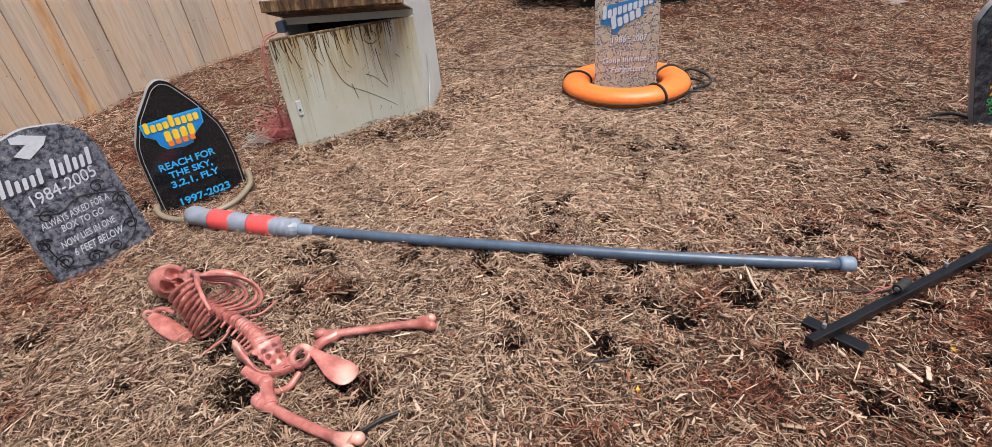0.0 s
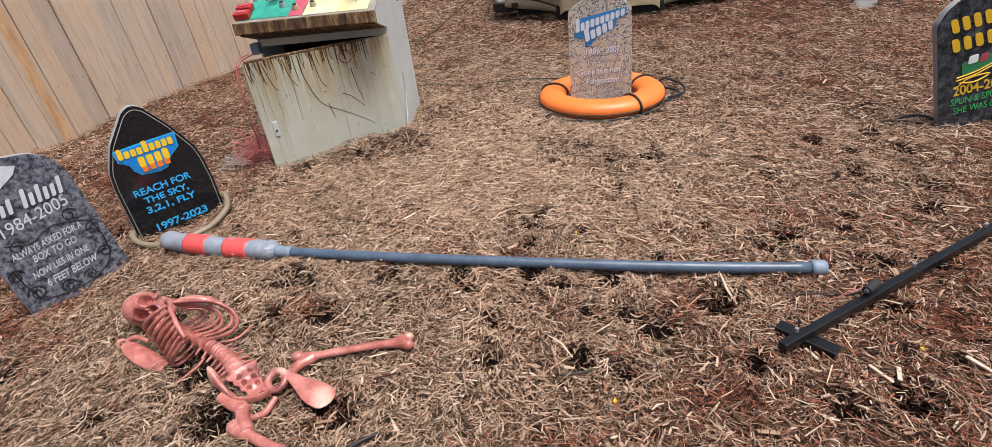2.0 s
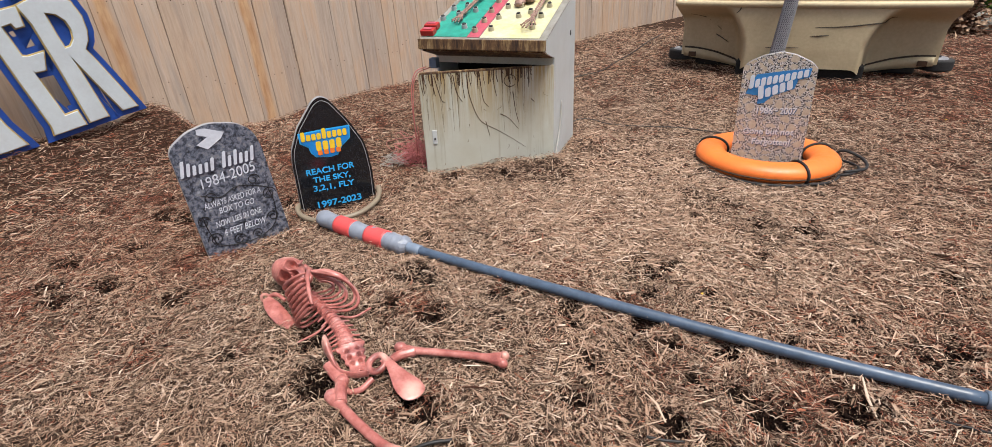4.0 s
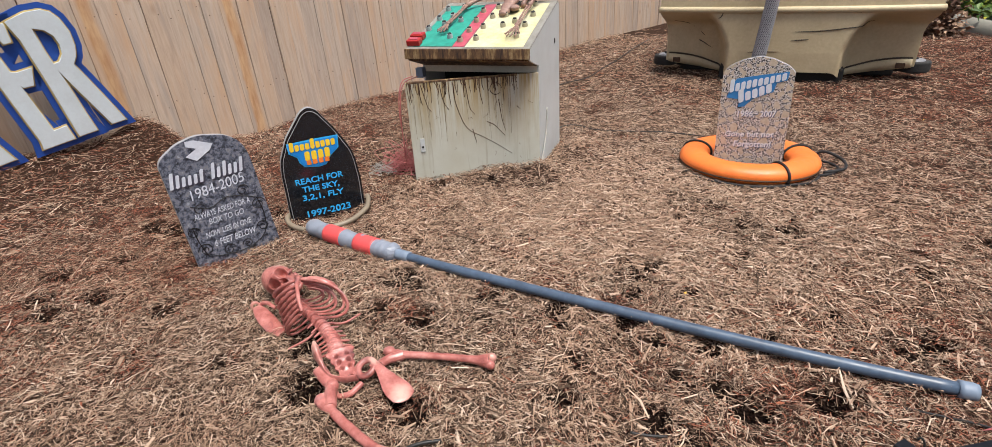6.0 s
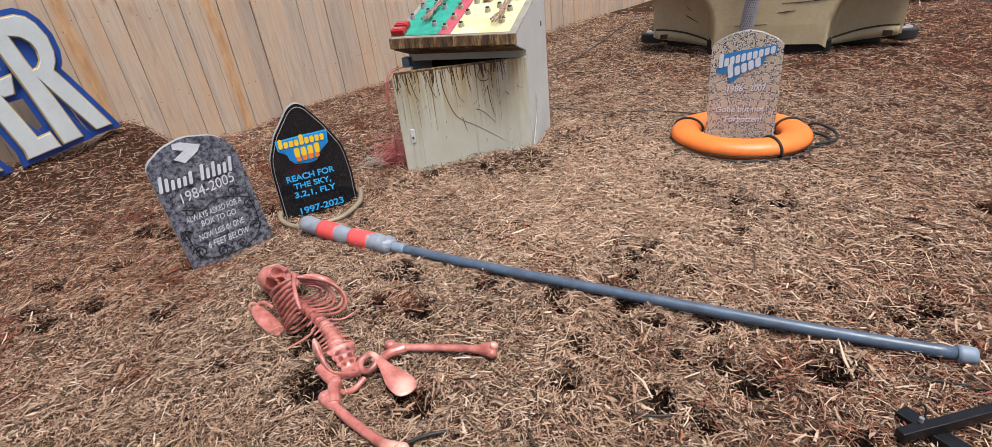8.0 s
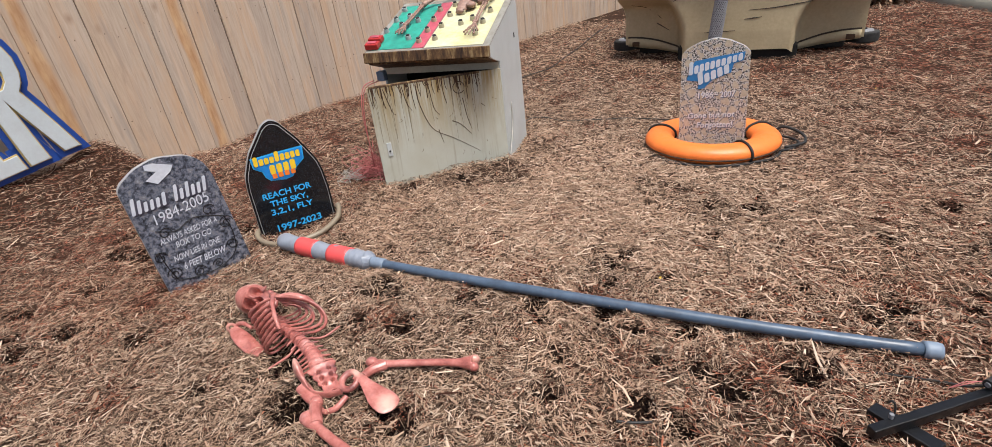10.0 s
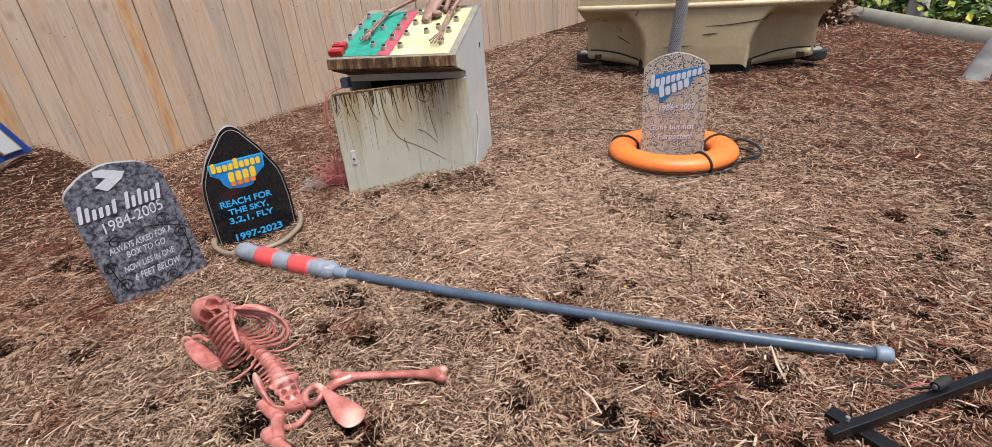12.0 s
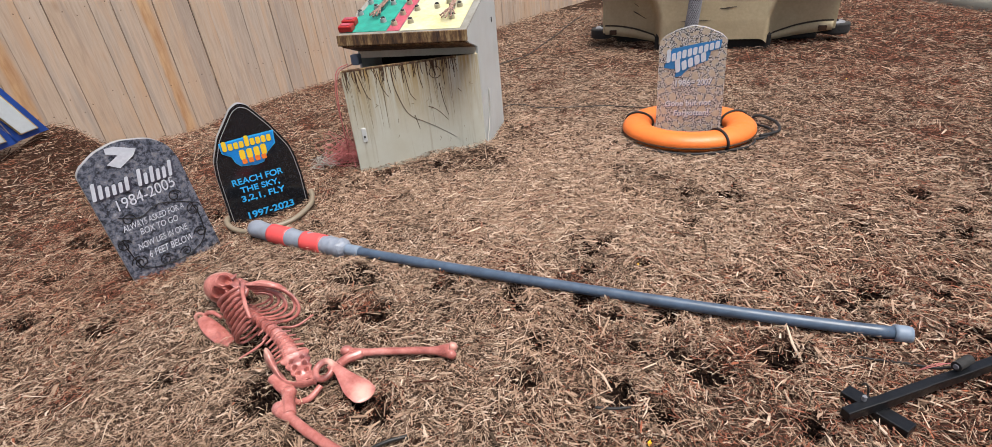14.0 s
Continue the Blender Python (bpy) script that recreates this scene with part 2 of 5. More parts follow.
STONE_GREY = granite("slate_grey_print", [(0.38, (0.010, 0.012, 0.018)), (0.47, (0.060, 0.071, 0.100)), (0.54, (0.165, 0.182, 0.235)), (0.60, (0.20, 0.195, 0.20)), (0.67, (0.33, 0.36, 0.43))], 40, 0.45)
STONE_BLACK = granite("black_granite_print", [(0.35, (0.005, 0.006, 0.008)), (0.6, (0.011, 0.013, 0.017)), (0.82, (0.055, 0.063, 0.08))], 70, 0.13)
STONE_TAN = granite("tan_granite_print", [(0.3, (0.45, 0.385, 0.285)), (0.5, (0.57, 0.50, 0.385)), (0.75, (0.70, 0.655, 0.555))], 33, 0.5, veins=(0.02, 0.02, 0.022))
STONE_DARK = granite("charcoal_print", [(0.38, (0.010, 0.012, 0.016)), (0.5, (0.028, 0.033, 0.042)), (0.66, (0.095, 0.108, 0.125))], 18, 0.2)
EDGE_GREY = plain("grey_board_edge", (0.30, 0.30, 0.31), 0.7)
WHITE_INK = plain("white_paint", (0.80, 0.82, 0.85), 0.5)
BLACK_INK = plain("black_paint", (0.012, 0.012, 0.014), 0.45)
SHADOW_INK = plain("dark_violet_paint", (0.06, 0.06, 0.09), 0.5)
CYAN_INK = plain("sky_blue_paint", (0.03, 0.42, 0.85), 0.4)
LOGO_BLUE = plain("logo_blue", (0.01, 0.25, 0.72), 0.35)
LOGO_YELLOW = plain("logo_yellow", (0.95, 0.62, 0.03), 0.4)
LOGO_ORANGE = plain("logo_orange", (0.90, 0.22, 0.03), 0.4)
DEEP_YELLOW = plain("gold_paint", (0.78, 0.48, 0.03), 0.45)
GREEN_INK = plain("bright_green_paint", (0.03, 0.45, 0.11), 0.45)
LEAF_INK = plain("dark_green_paint", (0.03, 0.22, 0.09), 0.45)
SLATE_INK = plain("slate_blue_paint", (0.03, 0.085, 0.20), 0.5)
STONE_INK = worn("weathered_white_paint", (0.68, 0.72, 0.79), (0.40, 0.43, 0.50), 40, 0.5, 0.5)
ICE_BLUE = plain("pale_blue_paint", (0.74, 0.84, 0.93), 0.4)
MID_BLUE = plain("mid_blue_paint", (0.04, 0.25, 0.60), 0.4)
SIGN_BLUE = worn("sign_blue_paint", (0.012, 0.07, 0.36), (0.008, 0.03, 0.15), 7, 0.45, 0.6)
SIGN_WHITE = worn("sign_white_paint", (0.58, 0.64, 0.67), (0.44, 0.47, 0.48), 5, 0.5, 0.5)
GOLD = worn("aged_gold_trim", (0.55, 0.42, 0.16), (0.30, 0.20, 0.06), 20, 0.4)
ORANGE = worn("orange_buoy_vinyl", (0.86, 0.21, 0.035), (0.55, 0.10, 0.02), 9, 0.42, 0.35, 30, 0.05)
ROPE_BLACK = plain("black_cord", (0.012, 0.012, 0.013), 0.7)
TAPE_GREY = worn("grey_tape", (0.25, 0.285, 0.345), (0.14, 0.155, 0.19), 18, 0.38, 0.5, 45, 0.3)
TAPE_RED = worn("red_tape", (0.72, 0.09, 0.09), (0.50, 0.055, 0.055), 18, 0.4, 0.4, 45, 0.2)
PIPE_GREY = worn("grey_pipe_plastic", (0.078, 0.118, 0.178), (0.030, 0.042, 0.064), 14, 0.36, 0.75, 45, 0.2)
CAP_GREY = worn("pale_grey_cap", (0.19, 0.25, 0.33), (0.12, 0.15, 0.20), 20, 0.5)
BONE, bn, bl, bb = mat("red_tinted_plastic_bone", 0.30)
bv = coords(bn, bl)
bc = ramp(bn, bl, noise_tex(bn, bl, bv, 13, 6, 0.65), [(0.30, (0.10, 0.030, 0.027)), (0.45, (0.32, 0.098, 0.082)), (0.60, (0.45, 0.175, 0.150)), (0.76, (0.56, 0.33, 0.30))])
bc = mix(bn, bl, ramp(bn, bl, noise_tex(bn, bl, bv, 90, 3), [(0.58, gray(0)), (0.78, gray(0.4))]), bc, (0.14, 0.045, 0.035))
bc = mix(bn, bl, ramp(bn, bl, noise_tex(bn, bl, bv, 8.0, 4, 0.6, 0.5), [(0.57, gray(0)), (0.70, gray(0.55))]), bc, (0.22, 0.125, 0.13))
# the red tint is rubbed off to pale pink on the paddle, the hip's crest, the skull's rim, a socket and the thigh bones' heads
for (px_, py_, pz_), r_in, r_out in (((-0.505, 1.112, 0.045), 0.016, 0.052), ((-0.862, 1.178, 0.12), 0.022, 0.050), ((-1.297, 1.545, 0.160), 0.026, 0.060), ((-1.30, 1.378, 0.06), 0.012, 0.03), ((-0.275, 1.345, 0.055), 0.006, 0.028), ((-0.650, 1.200, 0.08), 0.010, 0.03), ((-0.42, 0.88, 0.05), 0.02, 0.07)):
    away = bn.new("ShaderNodeVectorMath")
    away.operation = "DISTANCE"
    bl.new(bv, away.inputs[0])
    away.inputs[1].default_value = (px_, py_, pz_)
    rough_edge = bn.new("ShaderNodeMath")
    rough_edge.operation = "MULTIPLY_ADD"
    rough_edge.inputs[1].default_value = r_out * 0.9
    bl.new(noise_tex(bn, bl, bv, 28, 4), rough_edge.inputs[0])
    bl.new(away.outputs["Value"], rough_edge.inputs[2])
    bc = mix(bn, bl, ramp(bn, bl, rough_edge.outputs[0], [(r_in + r_out * 0.35, gray(0.85)), (r_out * 1.4, gray(0))]), bc, (0.68, 0.39, 0.32))
bl.new(bc, bb.inputs["Base Color"])
bump(bn, bl, bb, noise_tex(bn, bl, bv, 110, 4), 0.35, 0.001)
BONE_DARK = worn("brown_stained_bone", (0.34, 0.215, 0.17), (0.12, 0.060, 0.047), 16, 0.55, 0.8, 70, 0.2)
BLACK_STEEL = worn("black_painted_wood", (0.005, 0.006, 0.008), (0.002, 0.002, 0.003), 14, 0.36, 0.6, 55, 0.8, spec=0.35)
BLACK_RUBBER = worn("black_rubber", (0.014, 0.014, 0.014), (0.03, 0.03, 0.03), 12, 0.8)
HUB = plain("grey_hub_plastic", (0.20, 0.21, 0.23), 0.4)
CREAM = worn("cream_fibreglass", (0.60, 0.51, 0.33), (0.34, 0.26, 0.145), 2.6, 0.55, 0.7, 40, 0.05)
CREAM_CRACK = plain("dark_scratch", (0.06, 0.045, 0.03), 0.8)
# near-black for dark parts, and for shade under the car and in the cabinet
DARK_IN = plain("shade_and_dark_parts", (0.010, 0.010, 0.010), 0.9)
SLEEVE = plain("grey_braided_sleeve", (0.27, 0.27, 0.295), 0.5)
SLEEVE_IN = plain("sleeve_core", (0.10, 0.10, 0.112), 0.7)
HOSE = worn("beige_hose", (0.26, 0.22, 0.16), (0.13, 0.10, 0.07), 15, 0.45)
PINK_WIRE = plain("pink_wire_insulation", (0.46, 0.13, 0.13), 0.5)
BLACK_WIRE = plain("black_wire_insulation", (0.012, 0.012, 0.012), 0.5)
WHITE_WIRE = plain("white_wire_insulation", (0.36, 0.36, 0.33), 0.5)
PANEL_GREEN = worn("green_panel_film", (0.03, 0.36, 0.27), (0.015, 0.13, 0.095), 16, 0.4, 0.8)
PANEL_RED = worn("red_panel_film", (0.52, 0.10, 0.14), (0.24, 0.035, 0.05), 16, 0.4, 0.8)
PANEL_YELLOW = worn("yellow_panel_film", (0.56, 0.51, 0.22), (0.55, 0.56, 0.50), 9, 0.4, 1.0, 45)
KNOB_WHITE = plain("ivory_knob", (0.44, 0.41, 0.30), 0.4)
KNOB_STEEL = plain("steel_bezel", (0.40, 0.41, 0.42), 0.3)
SWITCH_RED = plain("red_switch_plastic", (0.42, 0.025, 0.022), 0.35)
RUST = worn("brown_rust_drip", (0.085, 0.038, 0.014), (0.016, 0.009, 0.005), 30, 0.6, 0.8)
FAINT_RUST = worn("thin_brown_run", (0.20, 0.15, 0.085), (0.09, 0.06, 0.03), 30, 0.6, 0.8)
# cream paint, made paler in place of light under the overhang
CREAM_RAIL = worn("lit_cream_enamel", (0.74, 0.71, 0.60), (0.50, 0.43, 0.28), 8, 0.45, 0.5)


def stained_metal(name):
    """Grey-green enamel, with yellow-brown rust wash and streaks that hang down from the top edge."""
    m, n, l, b = mat(name, 0.48)
    v = coords(n, l)
    c = mix(n, l, ramp(n, l, noise_tex(n, l, v, 5, 5), [(0.35, gray(0)), (0.75, gray(0.6))]), (0.52, 0.54, 0.475), (0.42, 0.41, 0.32))
    streak = noise_tex(n, l, coords(n, l, (26, 26, 1.6)), 1.0, 5, 0.7)
    sep = n.new("ShaderNodeSeparateXYZ")
    l.new(v, sep.inputs[0])
    high = n.new("ShaderNodeMapRange")
    high.inputs[1].default_value, high.inputs[2].default_value = 0.18, 0.62
    l.new(sep.outputs["Z"], high.inputs[0])
    mul = n.new("ShaderNodeMath")
    mul.operation = "MULTIPLY"
    l.new(ramp(n, l, streak, [(0.36, gray(0)), (0.58, gray(1))]), mul.inputs[0])
    l.new(high.outputs[0], mul.inputs[1])
    c = mix(n, l, mul.outputs[0], c, (0.34, 0.235, 0.085))
    fine = ramp(n, l, noise_tex(n, l, coords(n, l, (60, 60, 2.5)), 1.0, 4), [(0.55, gray(0)), (0.75, gray(0.55))])
    c = mix(n, l, fine, c, (0.29, 0.255, 0.17))
    l.new(c, b.inputs["Base Color"])
    bump(n, l, b, noise_tex(n, l, v, 40), 0.08, 0.001)
    return m


ENAMEL = stained_metal("stained_grey_enamel")
ENAMEL_SIDE = worn("grey_enamel", (0.56, 0.595, 0.595), (0.45, 0.465, 0.45), 5, 0.45, 0.7, 30, 0.05)
DESK_ENAMEL = worn("dirty_desk_enamel", (0.30, 0.30, 0.27), (0.10, 0.075, 0.045), 9, 0.5, 0.9, 50, 0.15)

RUSTY_EDGE, en, el, eb = mat("rust_streaked_edge", 0.6)
ev = coords(en, el, (34, 34, 5))
ec = ramp(en, el, noise_tex(en, el, ev, 1.0, 6, 0.7), [(0.36, (0.022, 0.011, 0.006)), (0.50, (0.10, 0.05, 0.02)), (0.60, (0.24, 0.16, 0.07)), (0.72, (0.36, 0.31, 0.20))])
el.new(ec, eb.inputs["Base Color"])
bump(en, el, eb, noise_tex(en, el, ev, 3.0), 0.2, 0.001)


# ---- ground ----
FENCE_A, FENCE_DIR = Vector((-3.5, 3.46, 0)), Vector((0.4121, 0.9111, 0))
DIVOTS = [(-1.14, 2.82, 0.05), (-0.7, 3.21, 0.05), (-0.44, 2.27, 0.03), (0.79, 2.58, 0.045), (1.6, 2.66, 0.05), (1.95, 2.44, 0.05), (1.63, 2.32, 0.05), (1.84, 2.1, 0.05), (1.71, 1.93, 0.045), (-0.16, 1.71, 0.042),
          (0.13, 1.68, 0.035), (0.27, 1.28, 0.03), (0.53, 1.38, 0.06), (0.39, 1.19, 0.04), (-0.84, 1.72, 0.05), (-0.41, 1.76, 0.035), (1.13, 1.83, 0.05), (-0.84, 1.08, 0.05), (0.94, 1.02, 0.04), (1.13, 1.03, 0.05),
          (0.75, 1.47, 0.06), (0.18, 2.13, 0.04), (-0.02, 1.26, 0.042), (-0.62, 1.5, 0.05), (0.44, 1.45, 0.04), (-2.3, 1.9, 0.06), (-2.1, 1.3, 0.05), (-1.7, 1.3, 0.05), (-0.94, 1.22, 0.05), (1.05, 1.75, 0.05), (-0.12, 1.63, 0.03),
          # first pit here, with its dark crumbs, stands for shade beside the spine
          (-0.99, 1.30, 0.07), (-0.634, 1.499, 0.045), (-0.822, 1.038, 0.055), (-0.449, 1.07, 0.05), (-0.754, 1.724, 0.045), (-0.452, 1.702, 0.035), (0.128, 1.676, 0.035), (0.408, 1.621, 0.04), (0.353, 1.977, 0.03), (-0.013, 1.445, 0.03)]

# many small scattered pits besides
pits = random.Random(11)
for _ in range(34):
    DIVOTS.append((pits.uniform(-1.6, 2.1), pits.uniform(0.95, 3.1), pits.uniform(0.018, 0.034)))
for _ in range(26):
    DIVOTS.append((pits.uniform(0.2, 2.1), pits.uniform(1.2, 2.7), pits.uniform(0.022, 0.04)))
for _ in range(9):
    DIVOTS.append((pits.uniform(-3.0, -1.9), pits.uniform(1.1, 2.4), pits.uniform(0.03, 0.055)))


def bumps(x, y):
    """Height of the mulch bed, over numpy arrays."""
    z = 0.010 * np.sin(2.1 * x + 0.7) * np.cos(1.7 * y + 0.4) + 0.006 * np.sin(7.3 * x + 2.0 * y) * np.cos(5.9 * y - 1.3 * x) + 0.004 * np.sin(19 * x - 7 * y) * np.sin(17 * y + 5 * x)
    z += 0.0045 * np.sin(37 * x + 11 * y + 2.0 * np.sin(5 * y)) * np.sin(33 * y - 9 * x + 2.0 * np.sin(6 * x))
    along = (x + 3.5) * 0.4121 + (y - 3.46) * 0.9111
    out = (x + 3.5) * 0.9111 - (y - 3.46) * 0.4121
    z += (0.19 + 0.13 * np.exp(-((along + 0.48) / 0.22) ** 2)) * np.exp(-((out - 0.12) / 0.40) ** 2) / (1 + np.exp(np.clip((along + 0.34) / 0.07, -50, 50)))
    z -= 0.055 * np.exp(-((x + 1.60) / 0.24) ** 2 - ((y - 2.33) / 0.24) ** 2) + 0.025 * np.exp(-((x + 1.80) / 0.2) ** 2 - ((y - 1.78) / 0.2) ** 2)
    z -= 0.06 * np.exp(-((along - 0.35) / 0.45) ** 2 - (out / 0.6) ** 2)
    z += 0.07 * np.exp(-((x + 0.42) / 0.13) ** 2 - ((y - 3.55) / 0.24) ** 2)
    z += 0.065 * np.exp(-((x + 0.82) / 0.26) ** 2 - ((y - 3.04) / 0.15) ** 2)
    z += 0.05 * np.exp(-((x + 0.55) / 0.12) ** 2 - ((y - 3.16) / 0.14) ** 2)
    for dx, dy, dr in DIVOTS:
        r2 = ((x - dx) ** 2 + (y - dy) ** 2) / dr ** 2
        z -= 1.25 * min(dr, 0.06) * np.exp(-r2 * 1.1)
        z += 0.012 * np.exp(-(np.sqrt(r2) - 2.0) ** 2 * 2)
    return z


def height(x, y):
    return float(bumps(np.array([x], float), np.array([y], float))[0])


def spread(lo, hi, near, step, far):
    inner = np.unique(np.round(np.concatenate([np.arange(lo, hi, 0.06), np.arange(*near, step)]), 4))
    outer = np.geomspace(0.1, far, 24)
    return np.concatenate([lo - outer[::-1], inner, hi + outer])


gx, gy = spread(-4.6, 4.6, (-2.6, 2.2), 0.018, 300.0), spread(0.2, 9.0, (0.6, 3.2), 0.018, 300.0)
XX, YY = np.meshgrid(gx, gy)
ZZ = bumps(XX, YY) - 0.004
nx, ny = len(gx), len(gy)
idx = np.arange(nx * ny).reshape(ny, nx)
quads = np.stack([idx[:-1, :-1], idx[:-1, 1:], idx[1:, 1:], idx[1:, :-1]], -1).reshape(-1, 4)


def array_mesh(name, verts, faces, material):
    """A mesh from numpy arrays of vertices (n, 3) and faces (m, k)."""
    me = bpy.data.meshes.new(name)
    m, k = faces.shape
    me.vertices.add(len(verts))
    me.vertices.foreach_set("co", verts.astype(np.float32).ravel())
    me.loops.add(m * k)
    me.loops.foreach_set("vertex_index", faces.astype(np.int32).ravel())
    me.polygons.add(m)
    me.polygons.foreach_set("loop_start", np.arange(0, m * k, k, dtype=np.int32))
    me.update(calc_edges=True)
    me.materials.append(material)
    return new(name, me)


ground = array_mesh("ground", np.stack([XX, YY, ZZ], -1).reshape(-1, 3), quads, SOIL)
tagged(ground, "brown shredded wood mulch bed with small dark holes", "ground", kind="structure")

rng = np.random.default_rng(7)


def scatter(count, x0, x1, y0, y1):
    x, y = rng.uniform(x0, x1, count) + rng.normal(0, 0.12, count), rng.uniform(y0, y1, count) + rng.normal(0, 0.12, count)
    keep = ((x + 3.5) * 0.9111 - (y - 3.46) * 0.4121) > 0.01
    for dx, dy, dr in DIVOTS:
        keep &= ((x - dx) ** 2 + (y - dy) ** 2) > (dr * (0.30 + 1.0 * rng.random(count) ** 1.4)) ** 2
    return x[keep], y[keep]


def lay(x, y):
    """The way in which the shreds lie together in small swathes."""
    return 2.2 * np.sin(4.1 * x + 1.3 * y + 1.5 * np.sin(3.3 * y)) + 1.9 * np.sin(3.7 * y - 2.2 * x + 1.4 * np.sin(5.2 * x)) + 1.2 * np.sin(13 * x + 9 * y)


def shreds(x, y, mean, lift, bent):
    """Three-sided splinters lying on the bed, curled strips or straight ones."""
    c = len(x)
    length = np.clip(rng.lognormal(math.log(mean), 0.55, c), 0.007, 0.14)
    wide = np.clip(rng.lognormal(math.log(mean * (0.092 if bent else 0.125 if mean < 0.025 else 0.15)), 0.5, c), 0.0016, 0.010)
    yaw, tilt = lay(x, y) + rng.normal(0, 0.95, c), rng.normal(0, 0.16, c)
    d = np.stack([np.cos(yaw) * np.cos(tilt), np.sin(yaw) * np.cos(tilt), np.sin(tilt)], -1)
    s = np.stack([-np.sin(yaw), np.cos(yaw), rng.normal(0, 0.3, c)], -1)
    s /= np.linalg.norm(s, axis=1, keepdims=True)
    u = np.cross(d, s)
    p = np.stack([x, y, bumps(x, y) + rng.random(c) ** 1.5 * lift], -1)
    bow = rng.normal(0, 0.10, c)[:, None] * length[:, None] * s + np.abs(rng.normal(0, 0.05, c))[:, None] * length[:, None] * u
    stations = ((-0.5, 0.55, 0), (0.0, 1.0, 1.0), (0.5, 0.4, 0)) if bent else ((-0.5, 0.8, 0), (0.5, 0.6, 0))
    per = 3 * len(stations)
    v = np.zeros((c, per, 3))
    for k, (f, w, q) in enumerate(stations):
        mid = p + d * (f * length)[:, None] + q * bow
        for j, (a, h) in enumerate(((-0.5, 0.0), (0.5, 0.0), (0.1, 0.40))):
            v[:, k * 3 + j] = mid + s * (a * w * wide)[:, None] + u * (h * w * wide)[:, None]
    f = np.array([[k * 3 + j, k * 3 + (j + 1) % 3, k * 3 + 3 + (j + 1) % 3, k * 3 + 3 + j] for k in range(len(stations) - 1) for j in (1, 2)])
    return v.reshape(-1, 3), (f[None] + (np.arange(c) * per)[:, None, None]).reshape(-1, 4)


red_spots = np.stack([rng.uniform(-3.2, 4.0, 420), rng.uniform(0.5, 8.0, 420), rng.uniform(0.02, 0.10, 420)], -1)
heaps = {"mulch": ([], [], CHIP, "loose shredded brown and straw-coloured wood mulch"), "red_mulch": ([], [], RED_CHIP, "dark red-brown shreds mixed through the mulch")}
sizes = {"mulch": 0, "red_mulch": 0}
for count, area, mean, lift, bent in ((88000, (-2.6, 2.3, 0.6, 2.9), 0.032, 0.030, True), (230000, (-3.0, 2.3, 0.55, 2.7), 0.020, 0.024, False), (195000, (-3.6, 4.2, 2.7, 5.2), 0.025, 0.028, False), (95000, (-2.6, 4.6, 5.2, 9.0), 0.034, 0.034, False), (20000, (-4.6, -3.0, 0.9, 2.7), 0.033, 0.03, False), (9000, (2.3, 3.4, 1.2, 2.7), 0.033, 0.03, False), (14000, (-6.0, 7.0, -4.0, 12.0), 0.060, 0.03, False)):
    x, y = scatter(count, *area)
    share = 0.03 + 0.34 * np.exp(-((x + 1.9) / 0.5) ** 2 - ((y - 2.5) / 0.8) ** 2) + 0.30 / (1 + np.exp(-(x - 1.7) * 3.0)) / (1 + np.exp(-(y - 2.6) * 3.0)) + 0.62 / (1 + np.exp(-(x - 0.45) * 3.0)) / (1 + np.exp((y - 2.0) * 3.0)) + 0.14 / (1 + np.exp(-(x - 1.2) * 2.0)) + 0.35 * np.exp(-((x - 0.9) / 1.3) ** 2 - ((y - 5.25) / 0.45) ** 2) + 0.22 / (1 + np.exp(-(y - 5.6) * 2.0)) + 0.5 / (1 + np.exp((x + 1.95) * 4.0))
    for sx, sy, sr in red_spots:
        share += 0.55 * np.exp(-((x - sx) ** 2 + (y - sy) ** 2) / sr ** 2)
    share *= 1 - 0.55 * np.exp(-((x - 0.3) / 1.1) ** 2 - ((y - 3.0) / 0.9) ** 2)
    red = rng.random(len(x)) < share
    for key, pick in (("mulch", ~red), ("red_mulch", red)):
        v, f = shreds(x[pick], y[pick], mean * (1.0 if key == "mulch" else 0.75), lift, bent)
        heaps[key][0].append(v), heaps[key][1].append(f + sizes[key])
        sizes[key] += len(v)
# extra straw-like shreds, added to brighten the middle of the bed
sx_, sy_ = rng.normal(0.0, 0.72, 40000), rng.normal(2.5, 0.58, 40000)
pale_spot = (np.sin(3.1 * sx_ + 1.7 * np.sin(2.3 * sy_)) * np.cos(3.7 * sy_ - 1.1 * sx_) + 0.6 * np.sin(9 * sx_ + 5 * sy_)) > -0.75
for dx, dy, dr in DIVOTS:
    pale_spot &= ((sx_ - dx) ** 2 + (sy_ - dy) ** 2) > (dr * 1.2) ** 2
pale_spot &= (np.abs(sy_) < 4.6) & (sy_ > 1.0) & (sx_ > -1.35) & ~((np.abs(sx_ + 0.95) < 0.5) & (sy_ > 2.85))
sv_, sf_ = shreds(sx_[pale_spot], sy_[pale_spot], 0.027, 0.032, False)
heaps["straw_mulch"] = ([sv_], [sf_], STRAW, "pale straw-coloured shreds added to brighten the middle mulch")
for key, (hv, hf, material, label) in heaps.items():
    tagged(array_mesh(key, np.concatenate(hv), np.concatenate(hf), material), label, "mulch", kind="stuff")

